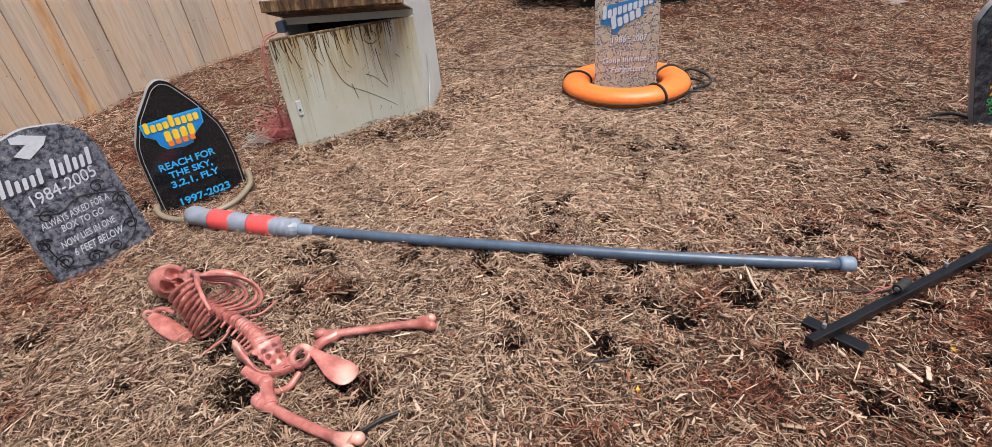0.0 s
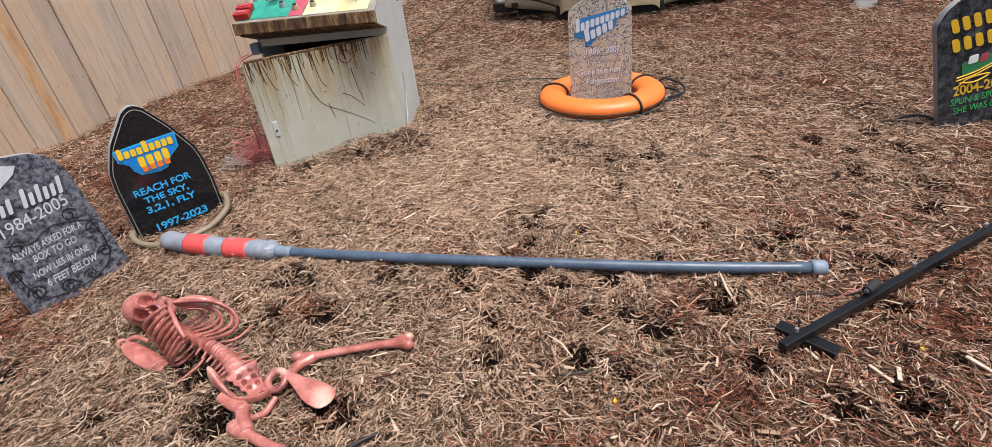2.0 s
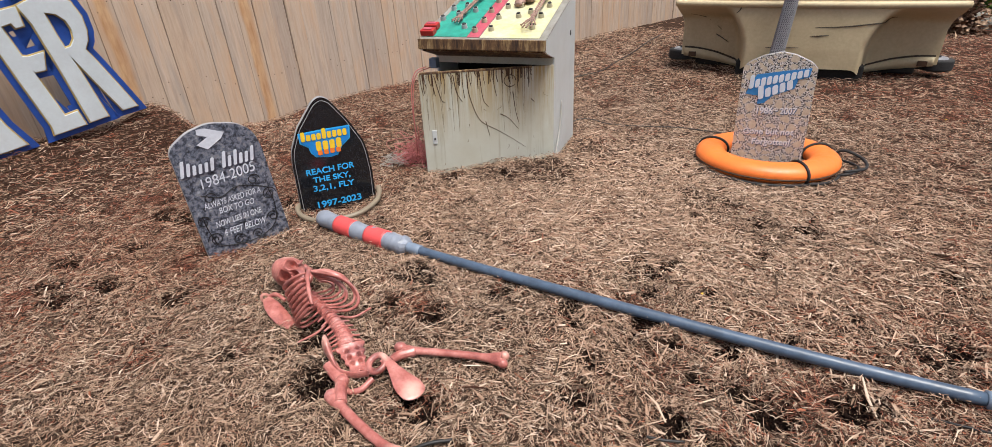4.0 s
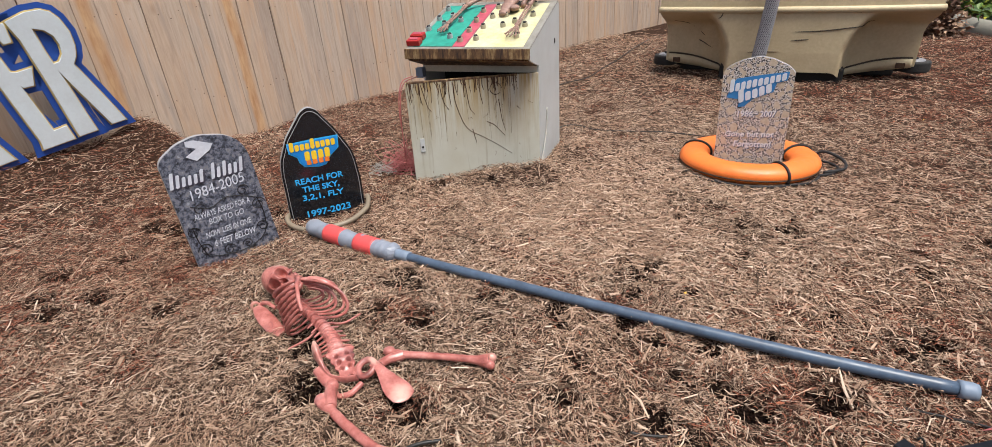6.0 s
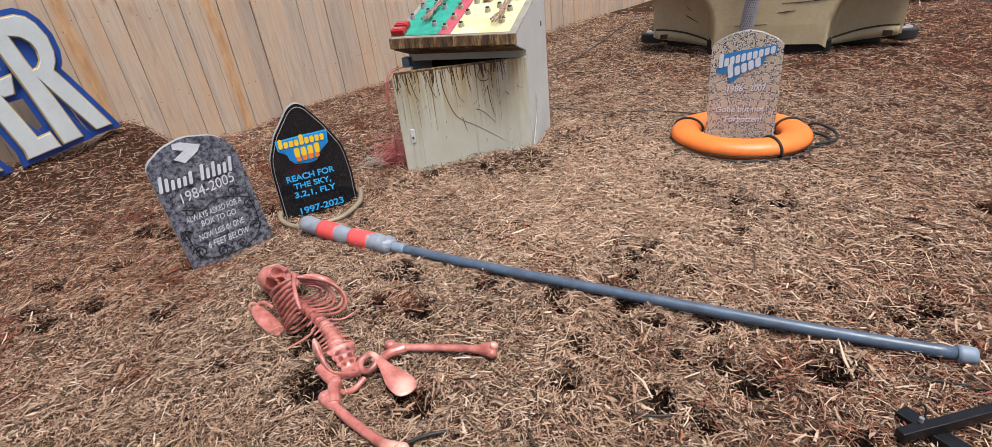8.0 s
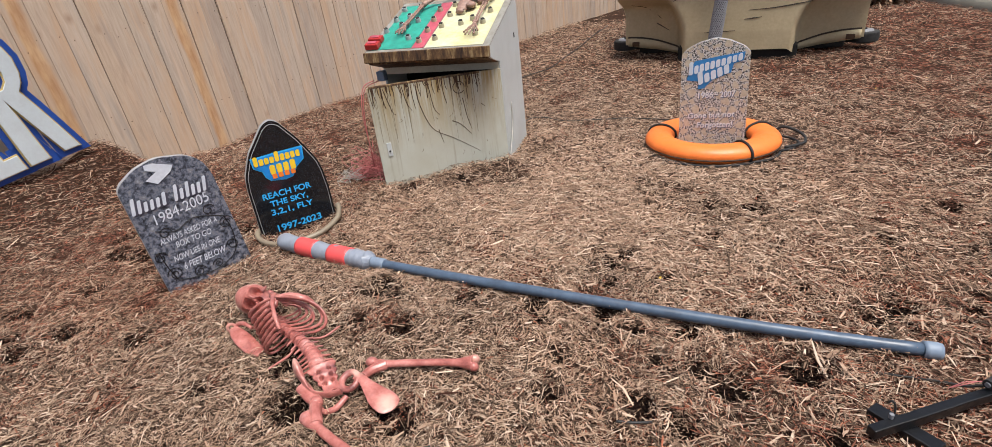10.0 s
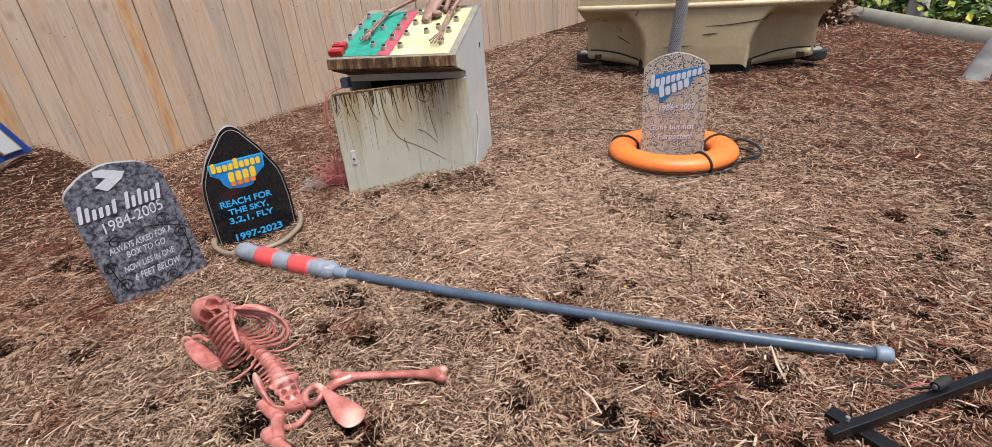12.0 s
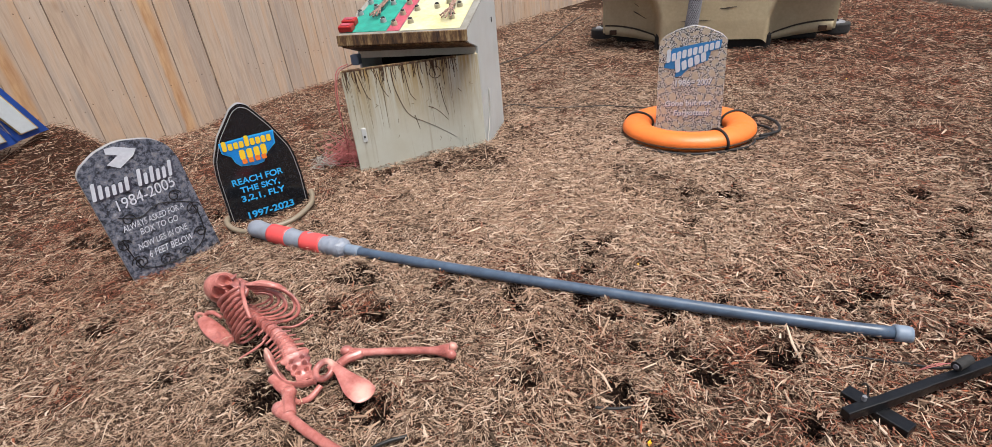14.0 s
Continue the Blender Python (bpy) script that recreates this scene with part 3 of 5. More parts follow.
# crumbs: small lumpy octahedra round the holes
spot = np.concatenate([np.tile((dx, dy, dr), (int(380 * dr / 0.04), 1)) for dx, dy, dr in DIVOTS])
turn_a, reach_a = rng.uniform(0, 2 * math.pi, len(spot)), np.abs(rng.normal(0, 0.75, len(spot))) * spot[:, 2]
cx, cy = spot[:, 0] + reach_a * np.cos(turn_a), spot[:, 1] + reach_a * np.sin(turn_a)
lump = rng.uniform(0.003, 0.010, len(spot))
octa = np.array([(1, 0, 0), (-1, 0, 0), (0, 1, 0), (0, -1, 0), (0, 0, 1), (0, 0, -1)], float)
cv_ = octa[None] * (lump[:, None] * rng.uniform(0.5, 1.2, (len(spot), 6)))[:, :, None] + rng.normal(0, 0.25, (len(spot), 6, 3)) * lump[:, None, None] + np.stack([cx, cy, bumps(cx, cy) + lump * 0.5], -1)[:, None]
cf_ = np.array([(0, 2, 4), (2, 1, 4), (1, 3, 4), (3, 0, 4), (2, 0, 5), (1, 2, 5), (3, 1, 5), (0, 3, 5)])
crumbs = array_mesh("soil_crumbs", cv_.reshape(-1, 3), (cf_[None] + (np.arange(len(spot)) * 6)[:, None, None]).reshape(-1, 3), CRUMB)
tagged(crumbs, "dark soil crumbs round small holes, one a stand-in for shade", "soil", kind="stuff")

# ---- fence ----
heading = math.degrees(math.atan2(FENCE_DIR.y, FENCE_DIR.x))
fence = thing("fence", pose(*FENCE_A, 0, 0, heading), "tall fence of upright unpainted new pine boards", "fence", kind="structure")
WOOD_ORANGE = WOOD.copy()
WOOD_ORANGE.name = "orange_stained_pine"
# a wavering resin-orange streak runs down the middle of these boards
on, ol = WOOD_ORANGE.node_tree.nodes, WOOD_ORANGE.node_tree.links
otc, osep = on.new("ShaderNodeTexCoord"), on.new("ShaderNodeSeparateXYZ")
ol.new(otc.outputs["Object"], osep.inputs[0])
wander = on.new("ShaderNodeMath")
wander.operation = "MULTIPLY_ADD"
wander.inputs[1].default_value = 0.09
ol.new(noise_tex(on, ol, coords(on, ol, (3, 3, 2.2)), 1.0, 6, 0.65), wander.inputs[0])
ol.new(osep.outputs["X"], wander.inputs[2])
streak_mask = ramp(on, ol, wander.outputs[0], [(0.0, gray(0)), (0.022, gray(0.9)), (0.075, gray(0.75)), (0.105, gray(0))])
orange = ramp(on, ol, noise_tex(on, ol, coords(on, ol, (20, 20, 3)), 2.0, 5), [(0.35, (0.42, 0.21, 0.09)), (0.65, (0.60, 0.38, 0.20))])
ol.new(mix(on, ol, streak_mask, on[base_wood.node.name].outputs[2], orange), on["Principled BSDF"].inputs["Base Color"])
board_meshes = []
for k in range(7):
    bm = box(bmesh.new(), 0.1388 - 0.0012 * (k % 3), 0.018, 2.0, pose(0, 0, 0.85), 0.003)
    me = bpy.data.meshes.new("board")
    bm.to_mesh(me)
    bm.free()
    me.materials.append(WOOD if k < 6 else WOOD_ORANGE)
    board_meshes.append(me)
u = -3.24
while u < 9.4:
    tint = abs(u - 0.40) < 0.05 or abs(u + 0.58) < 0.05
    ob = new("board", board_meshes[6 if tint else random.randrange(6)])
    ob.parent = fence
    ob.matrix_basis = pose(u, random.choice((0, 0, 0.003, 0.008)) + random.uniform(-0.003, 0.003) + 0.009, random.uniform(-0.02, 0.02), random.uniform(-0.25, 0.25), -1.5 + random.uniform(-0.3, 0.3), random.uniform(-1.8, 1.8))
    u += 0.14 + random.uniform(-0.0006, 0.0006)
bm = bmesh.new()
k = 0
while k < 40:
    for z in (0.36, 0.99):
        for q in (-0.035, 0.035):
            if random.random() < 0.6:
                cyl(bm, 0.0036, 0.0036, 0.003, pose(-1.14 + 0.14 * k + q + random.uniform(-0.012, 0.012) - 0.026 * z, -0.008, z + random.uniform(-0.06, 0.06), 90), 8)
    k += 1
tagged(part("nail_heads", bm, RUST, fence, "small dark nail heads"), kind="stuff")
for z in (0.35, 1.0, 1.6):
    part("rail", box(bmesh.new(), 12.9, 0.038, 0.085, pose(3.0, 0.047, z), 0.003), WOOD, fence)

# ---- kerb, planting and trunk beyond ----
kerb_line = smooth_line([(3.2, 16.0, 0), (3.55, 10.6, 0), (3.72, 9.1, 0), (3.92, 7.95, 0), (4.16, 7.05, 0), (4.6, 6.2, 0), (5.6, 5.2, 0)], 10)
bm = bmesh.new()
prof = [(-0.02, -0.1), (-0.01, 0.03), (0.012, 0.085), (0.045, 0.125), (0.085, 0.148), (0.13, 0.155), (0.175, 0.148), (0.21, 0.12), (0.23, 0.06), (0.23, -0.1)]
rows_k = []
for i, p in enumerate(kerb_line):
    d = (kerb_line[min(i + 1, len(kerb_line) - 1)] - kerb_line[max(i - 1, 0)]).normalized()
    side = Vector((-d.y, d.x, 0))
    rows_k.append([bm.verts.new(p + side * s + Vector((0, 0, z))) for s, z in prof])
for r0, r1 in zip(rows_k, rows_k[1:]):
    for a in range(len(prof) - 1):
        bm.faces.new((r0[a], r0[a + 1], r1[a + 1], r1[a]))
bmesh.ops.recalc_face_normals(bm, faces=bm.faces[:])
tagged(part("kerb", bm, CONCRETE, smooth=True), "low rounded grey concrete kerb edging the mulch bed", "kerb", kind="structure")


def leaf_cloud(name, material, centre, size, count, leaf, label, category, kind="stuff", lean=0.6, low=0.0):
    """Many folded pointed leaves in a ragged mound."""
    bm = bmesh.new()
    for _ in range(count):
        p = Vector([random.gauss(0, 0.42) * s for s in size])
        p.z = abs(p.z) + low
        q = leaf * random.uniform(0.5, 1.3)
        m = Matrix.Translation(Vector(centre) + p) @ pose(0, 0, 0, random.gauss(0, 60) * lean, random.gauss(0, 60) * lean, random.uniform(0, 360))
        a, b, c, d, e = [bm.verts.new(m @ Vector(v)) for v in ((0, -q, 0), (q * 0.55, -q * 0.1, q * 0.18), (0, q, -q * 0.1), (-q * 0.55, -q * 0.1, q * 0.18), (0, 0, 0))]
        for f in ((a, b, e), (b, c, e), (c, d, e), (d, a, e)):
            bm.faces.new(f)
    return tagged(part(name, bm, material), label, category, kind=kind)


for centre, size, count in (((4.75, 9.6, 0.02), (0.7, 1.1, 0.5), 1500), ((5.1, 8.0, 0.02), (0.8, 0.8, 0.55), 1500), ((5.6, 7.0, 0.02), (0.8, 0.7, 0.6), 1200), ((4.4, 11.6, 0.02), (0.6, 1.2, 0.5), 900)):
    leaf_cloud("shrub", FOLIAGE, centre, size, count, 0.075, "leafy green shrub with yellowing leaves behind the kerb", "shrub")
leaf_cloud("dead_plant", DRY, (3.25, 9.0, 0.0), (0.30, 0.3, 0.75), 1000, 0.052, "clump of dry brown dead leaves beside the kerb", "plant")
bm = bmesh.new()
tube(bm, smooth_line([(4.35, 9.0, 0.0), (4.36, 9.02, 0.5), (4.4, 9.05, 1.4)], 6), lambda t: 0.13 - 0.03 * t, 12)
tagged(part("post", bm, BARK, smooth=True), "thick grey weathered wooden post behind the kerb", "post")

bm = bmesh.new()
tube(bm, smooth_line([(3.33, 5.50, -0.1), (3.35, 5.50, 0.05), (3.42, 5.50, 0.25), (3.54, 5.48, 0.7), (3.66, 5.44, 1.6), (3.7, 5.42, 2.6)], 6),
     lambda t: 0.098 + 0.022 * math.exp(-t * 14) - 0.045 * t, 14)
for v in bm.verts:
    v.co += Vector((1, 1, 0)) * 0.012 * noise.noise(v.co * 9)
tree = thing("tree_trunk", Matrix(), "pale grey rough tree trunk flaring at its foot", "tree")
part("trunk", bm, BARK, tree, smooth=True)
for a in (20, 140, 260):
    bm = bmesh.new()
    e = Vector((3.69 + 0.7 * math.cos(radians(a)), 5.41 + 0.7 * math.sin(radians(a)), 3.3))
    tube(bm, smooth_line([(3.69, 5.41, 2.5), Vector((3.69, 5.41, 2.8)).lerp(e, 0.5), e], 5), lambda t: 0.05 - 0.035 * t, 8)
    part("limb", bm, BARK, tree, smooth=True)

# ---- gravestones ----
def rounded(points, radius=0.02, n=4):
    """The outline with its corners rounded."""
    out = []
    c = len(points)
    for i in range(c):
        p, a, b = Vector(points[i]), Vector(points[i - 1]), Vector(points[(i + 1) % c])
        r = min(radius, (a - p).length * 0.45, (b - p).length * 0.45)
        s, e = p + (a - p).normalized() * r, p + (b - p).normalized() * r
        for k in range(n + 1):
            t = k / n
            out.append(tuple(s * (1 - t) ** 2 + p * 2 * t * (1 - t) + e * t * t))
    return out


def gravestone(x, y, turn, outline, face, thick, label, edge=EDGE_GREY):
    g = thing("gravestone", pose(x, y, 0, 0, 0, turn), label, "gravestone", "mock gravestones in the mulch")
    part("slab", slab(bmesh.new(), outline, 0.004, thick), edge, g, "grey board core")
    part("face", slab(bmesh.new(), outline, 0.0, 0.0035), face, g)
    return g


def letter_bars(parent, material, a, b, heights, y, name="title_bar", lean=0.25, gap=0.18, depth=0.002):
    """A row of upright slanted bars in place of lettering, from a to b along their foot."""
    a, b = Vector(a), Vector(b)
    d = (b - a) / len(heights)
    up = Vector((-d.y, d.x)).normalized()
    along = d.normalized()
    for i, h in enumerate(heights):
        if h <= 0:
            continue
        p = a + d * i
        w = d * (1 - gap)
        s = along * h * lean
        loop = [p, p + w, p + w + up * h + s, p + up * h + s]
        shapes(name, [rounded([tuple(q) for q in loop], h * 0.22, 3)], material, parent, y, depth)


# grey stone with scrollwork
EK_OUT = rounded([(0.004, -0.12), (0.398, -0.12), (0.392, 0.02), (0.352, 0.475), (0.328, 0.545), (0.27, 0.59), (0.15, 0.614), (0.06, 0.592), (-0.012, 0.545), (-0.031, 0.515)], 0.03)
ek = gravestone(-1.88, 1.655, 60, EK_OUT, STONE_GREY, 0.03, "slate-grey mock gravestone with rounded top and white lettering")
shapes("emblem", [[(0.098, 0.597), (0.135, 0.596), (0.208, 0.564), (0.189, 0.538), (0.125, 0.502), (0.085, 0.530), (0.136, 0.557), (0.096, 0.574)]], STONE_INK, ek, -0.001)
letter_bars(ek, SHADOW_INK, (-0.012, 0.393), (0.318, 0.398), [0.075, 0.06, 0.045, 0.045, 0.045, 0.06, 0, 0.075, 0.05, 0.07, 0.05, 0.05, 0.07], -0.0006, "name_shadow", lean=0.22, gap=0.25)
letter_bars(ek, STONE_INK, (-0.016, 0.40), (0.314, 0.405), [0.075, 0.06, 0.045, 0.045, 0.045, 0.06, 0, 0.075, 0.05, 0.07, 0.05, 0.05, 0.07], -0.003, "name_bar", lean=0.22, gap=0.42)
words("1984-2005", STONE_INK, ek, (0.045, 0.325), (0.292, 0.352), 0.05, -0.001, 0.15)
words("ALWAYS ASKED FOR A", STONE_INK, ek, (0.04, 0.228), (0.30, 0.240), 0.03, -0.001, 0.2)
words("BOX TO GO", STONE_INK, ek, (0.095, 0.190), (0.258, 0.193), 0.03, -0.001, 0.2)
words("NOW LIES IN ONE", STONE_INK, ek, (0.066, 0.126), (0.281, 0.137), 0.03, -0.001, 0.2)
words("6 FEET BELOW", STONE_INK, ek, (0.092, 0.073), (0.291, 0.078), 0.034, -0.001, 0.2)
bm = bmesh.new()
for cx, cz, r, turns, hand in ((0.335, 0.22, 0.035, 1.6, 1), (0.05, 0.07, 0.035, 1.6, -1), (0.33, 0.10, 0.03, 1.5, -1), (0.075, 0.275, 0.028, 1.4, 1), (0.28, 0.31, 0.03, 1.3, 1), (0.15, 0.035, 0.03, 1.5, 1), (0.24, 0.035, 0.026, 1.5, -1), (0.02, 0.17, 0.03, 1.4, 1)):
    tube(bm, [(cx + hand * r * (1 - 0.75 * t) * math.cos(turns * 6.28 * t), -0.001, cz + r * (1 - 0.75 * t) * math.sin(turns * 6.28 * t)) for t in (k / 26 for k in range(27))], 0.0022, 5)
for pts in (((0.04, 0.30), (0.12, 0.27), (0.20, 0.30), (0.28, 0.28), (0.335, 0.255)), ((0.335, 0.255), (0.35, 0.17), (0.34, 0.08), (0.30, 0.03)), ((0.02, 0.20), (0.03, 0.12), (0.05, 0.04)), ((0.05, 0.035), (0.14, 0.012), (0.24, 0.012), (0.31, 0.04))):
    tube(bm, smooth_line([(x, -0.001, z) for x, z in pts], 6), 0.0024, 5)
part("scrollwork", bm, BLACK_INK, ek, "thin black painted scrolls")

# black coffin-shaped stone
DD_OUT = rounded([(0.012, -0.14), (0.405, -0.14), (0.412, -0.02), (0.415, 0.15), (0.404, 0.275), (0.390, 0.335), (0.318, 0.472), (0.240, 0.582), (0.200, 0.600), (0.160, 0.580), (0.060, 0.45), (0.010, 0.335), (0.0, 0.26), (-0.004, 0.0)], 0.02)
dd = gravestone(-1.769, 2.211, 45.6, DD_OUT, STONE_BLACK, 0.04, "glossy black coffin-shaped mock gravestone with blue lettering", EDGE_GREY)
inset = [(0.205 + (x - 0.205) * 0.94, 0.24 + (z - 0.24) * 0.95) for x, z in DD_OUT if z > -0.05]
bm = bmesh.new()
tube(bm, [(x, -0.0005, z) for x, z in inset], 0.0018, 5, closed=False)
part("border_line", bm, EDGE_GREY, dd, "thin pale engraved border line")
shield = [(0.062, 0.418), (0.185, 0.423), (0.322, 0.424), (0.316, 0.362), (0.268, 0.325), (0.240, 0.282), (0.204, 0.276), (0.130, 0.288), (0.110, 0.312), (0.102, 0.345), (0.064, 0.372)]
shapes("shield_edge", [shield], CYAN_INK, dd, -0.0005, 0.002, 0.006)
shapes("shield", [shield], LOGO_BLUE, dd, -0.003, 0.002)
letter_bars(dd, LOGO_YELLOW, (0.066, 0.378), (0.312, 0.380), [0.052, 0.034, 0.034, 0.034, 0.056, 0.036, 0.036, 0.036, 0.036], -0.006, lean=0.05, gap=0.2)
letter_bars(dd, LOGO_YELLOW, (0.135, 0.316), (0.278, 0.318), [0.052, 0.05, 0.05, 0.055], -0.006, lean=0.05, gap=0.22)
letter_bars(dd, LOGO_ORANGE, (0.140, 0.292), (0.270, 0.294), [0.026, 0.026, 0.028, 0.026], -0.0063, lean=0.0, gap=0.25)
for text, a, b, h in (("REACH FOR", (0.057, 0.187), (0.318, 0.188), 0.034), ("THE SKY,", (0.087, 0.140), (0.290, 0.138), 0.032), ("3,2,1, FLY", (0.077, 0.090), (0.304, 0.086), 0.033), ("1997-2023", (0.076, -0.012), (0.320, -0.011), 0.038)):
    words(text, CYAN_INK, dd, a, b, h, -0.001, 0.0, 0.022)

# tan stone in the buoy
SF_OUT = rounded([(0.0, -0.08), (0.39, -0.08), (0.384, 0.085), (0.369, 0.592), (0.335, 0.625), (0.25, 0.662), (0.178, 0.674), (0.09, 0.65), (0.025, 0.615), (-0.006, 0.585)], 0.012)
sf = gravestone(0.449, 3.51, -9, SF_OUT, STONE_TAN, 0.03, "tan speckled mock granite gravestone standing inside a life ring")
shapes("title_ground", [[(0.026, 0.432), (0.055, 0.512), (0.07, 0.545), (0.20, 0.572), (0.34, 0.596), (0.335, 0.548), (0.285, 0.53), (0.272, 0.478), (0.17, 0.432), (0.13, 0.385), (0.095, 0.378), (0.10, 0.425)]], MID_BLUE, sf, -0.001, 0.002)
letter_bars(sf, ICE_BLUE, (0.04, 0.460), (0.335, 0.553), [0.075, 0.046, 0.046, 0.046, 0.044, 0.042, 0.040, 0.040, 0.038, 0.038], -0.004, lean=0.3, gap=0.22)
letter_bars(sf, ICE_BLUE, (0.098, 0.402), (0.272, 0.482), [0.075, 0.05, 0.05, 0.05, 0.05], -0.004, lean=0.3, gap=0.22)
for off, ink in ((0.0035, SLATE_INK), (0.0, WHITE_INK)):
    y = -0.0008 if off else -0.0022
    words("1986", ink, sf, (0.092 + off, 0.322 - off), (0.178 + off, 0.329 - off), 0.036, y, 0.1, 0.024)
    words("-", ink, sf, (0.195 + off, 0.336 - off), (0.21 + off, 0.337 - off), 0.036, y, 0.1, 0.024)
    words("2007", ink, sf, (0.222 + off, 0.331 - off), (0.31 + off, 0.338 - off), 0.036, y, 0.1, 0.024)
    words("Gone but not", ink, sf, (0.045 + off, 0.196 - off), (0.312 + off, 0.214 - off), 0.034, y, 0.1, 0.024)
    words("Forgotten!", ink, sf, (0.100 + off, 0.138 - off), (0.305 + off, 0.150 - off), 0.036, y, 0.1, 0.024)

# charcoal stone
RC_OUT = rounded([(0.03, -0.10), (0.45, -0.05), (0.41, 0.09), (0.255, 0.57), (0.215, 0.62), (0.06, 0.655), (-0.10, 0.64), (-0.15, 0.595), (-0.181, 0.525), (0.0, 0.0)], 0.02)
rc = gravestone(2.254, 2.717, 6, RC_OUT, STONE_DARK, 0.035, "leaning charcoal mock gravestone with gold and green lettering", EDGE_GREY)
letter_bars(rc, DEEP_YELLOW, (-0.095, 0.482), (0.155, 0.530), [0.070] * 5, -0.001, lean=-0.3, gap=0.36)
letter_bars(rc, DEEP_YELLOW, (-0.062, 0.390), (0.205, 0.435), [0.068] * 5, -0.001, lean=-0.3, gap=0.36)
shapes("picture_block", [rounded([(0.02, 0.275), (0.165, 0.305), (0.15, 0.372), (0.0, 0.335)], 0.012)], LEAF_INK, rc, -0.001)
shapes("picture_block", [rounded([(0.03, 0.325), (0.075, 0.335), (0.068, 0.375), (0.025, 0.365)], 0.01)], WHITE_INK, rc, -0.003)
shapes("picture_block", [rounded([(0.085, 0.33), (0.125, 0.34), (0.118, 0.378), (0.08, 0.37)], 0.01)], PANEL_RED, rc, -0.003)
bm = bmesh.new()
for k in (0.0, 0.016):
    tube(bm, smooth_line([(0.0, -0.002, 0.262 - k), (0.09, -0.002, 0.288 - k), (0.17, -0.002, 0.325 - k), (0.23, -0.002, 0.315 - k), (0.295, -0.002, 0.262 - k)], 6), 0.004, 5)
tube(bm, smooth_line([(0.01, -0.002, 0.205), (0.06, -0.002, 0.255), (0.16, -0.002, 0.27), (0.10, -0.002, 0.235), (0.02, -0.002, 0.235)], 6), 0.004, 5)
part("painted_track", bm, DEEP_YELLOW, rc, "gold painted curved track lines")
words("2004-2013", DEEP_YELLOW, rc, (0.014, 0.168), (0.293, 0.204), 0.052, -0.001, -0.25, 0.015)
words("SPUN & SPUN 'TIL", GREEN_INK, rc, (0.016, 0.116), (0.345, 0.160), 0.036, -0.001, -0.1)
words("SHE WAS DONE!", GREEN_INK, rc, (0.046, 0.068), (0.352, 0.108), 0.036, -0.001, -0.1)
bm = bmesh.new()
tube(bm, smooth_line([(2.06, 2.82, 0.005), (2.14, 2.83, 0.03), (2.2, 2.8, 0.045), (2.26, 2.76, 0.03)], 6), 0.008, 7)
tube(bm, smooth_line([(2.05, 2.85, 0.008), (2.12, 2.8, 0.018), (2.2, 2.76, 0.015)], 6), 0.005, 6)
tagged(part("cable", bm, BLACK_WIRE, smooth=True), "short black cables lying behind the charcoal stone", "cable")

# ---- life ring ----
ring = thing("life_ring", pose(0.645, 3.53, 0.055, -2, 0, 0), "orange life ring with black grab rope lying on mulch", "life ring")
bm = bmesh.new()
tube(bm, [(0.315 * math.cos(a), 0.315 * math.sin(a), 0) for a in (2 * math.pi * k / 64 for k in range(64))], 0.088, 20, True, 0.66)
part("ring_body", bm, ORANGE, ring, smooth=True)
bm = bmesh.new()
tube(bm, [(0.4 * math.cos(a), 0.4 * math.sin(a), -0.012) for a in (2 * math.pi * k / 64 for k in range(64))], 0.006, 6, True)
part("seam", bm, RUST, ring, "dirty brown welded seam")
for a in (-62, 22, 160, 100):
    bm = bmesh.new()
    tube(bm, [(math.cos(radians(a)) * (0.315 + 0.092 * math.cos(w)), math.sin(radians(a)) * (0.315 + 0.092 * math.cos(w)), 0.063 * math.sin(w)) for w in (2 * math.pi * k / 24 for k in range(24))], 0.008, 7, True)
    part("rope_loop", bm, ROPE_BLACK, ring, "black cord wrapped round the ring", True)
bm = bmesh.new()
arcs = [(-62, -25, 0.425, -0.035), (-25, 22, 0.50, -0.03), (22, 100, 0.418, -0.03), (100, 160, 0.418, -0.03), (160, 298, 0.412, -0.04)]
for a0, a1, r, z in arcs:
    pts = []
    for k in range(13):
        t = k / 12
        a = radians(a0 + (a1 - a0) * t)
        q = 0.408 + (r - 0.408) * math.sin(math.pi * t)
        pts.append((q * math.cos(a), q * math.sin(a), z))
    tube(bm, pts, 0.008, 6)
tube(bm, smooth_line([(0.39, 0.14, 0.0), (0.44, 0.12, 0.03), (0.53, 0.07, 0.0), (0.52, -0.06, -0.015), (0.40, -0.14, -0.02)], 6), 0.009, 6)
part("grab_rope", bm, ROPE_BLACK, ring, "slack black grab rope", True)

# ---- pole with taped end ----
P0, P1 = Vector((-1.53, 2.058, 0.052)), Vector((1.160, 1.587, 0.036))
pole = thing("barrier_pole", Matrix(), "long grey pipe with taped red-and-grey padded end on mulch", "pole")
BEND = np.polyfit((0, 0.2, 0.5, 0.76, 1), (0.010, -0.036, -0.045, -0.034, 0.004), 4)


def on_pole(t):
    return P0.lerp(P1, t) + Vector((0, float(np.polyval(BEND, t)), 0))


def run(t0, t1, n=14):
    return [on_pole(t0 + (t1 - t0) * k / n) for k in range(n + 1)]


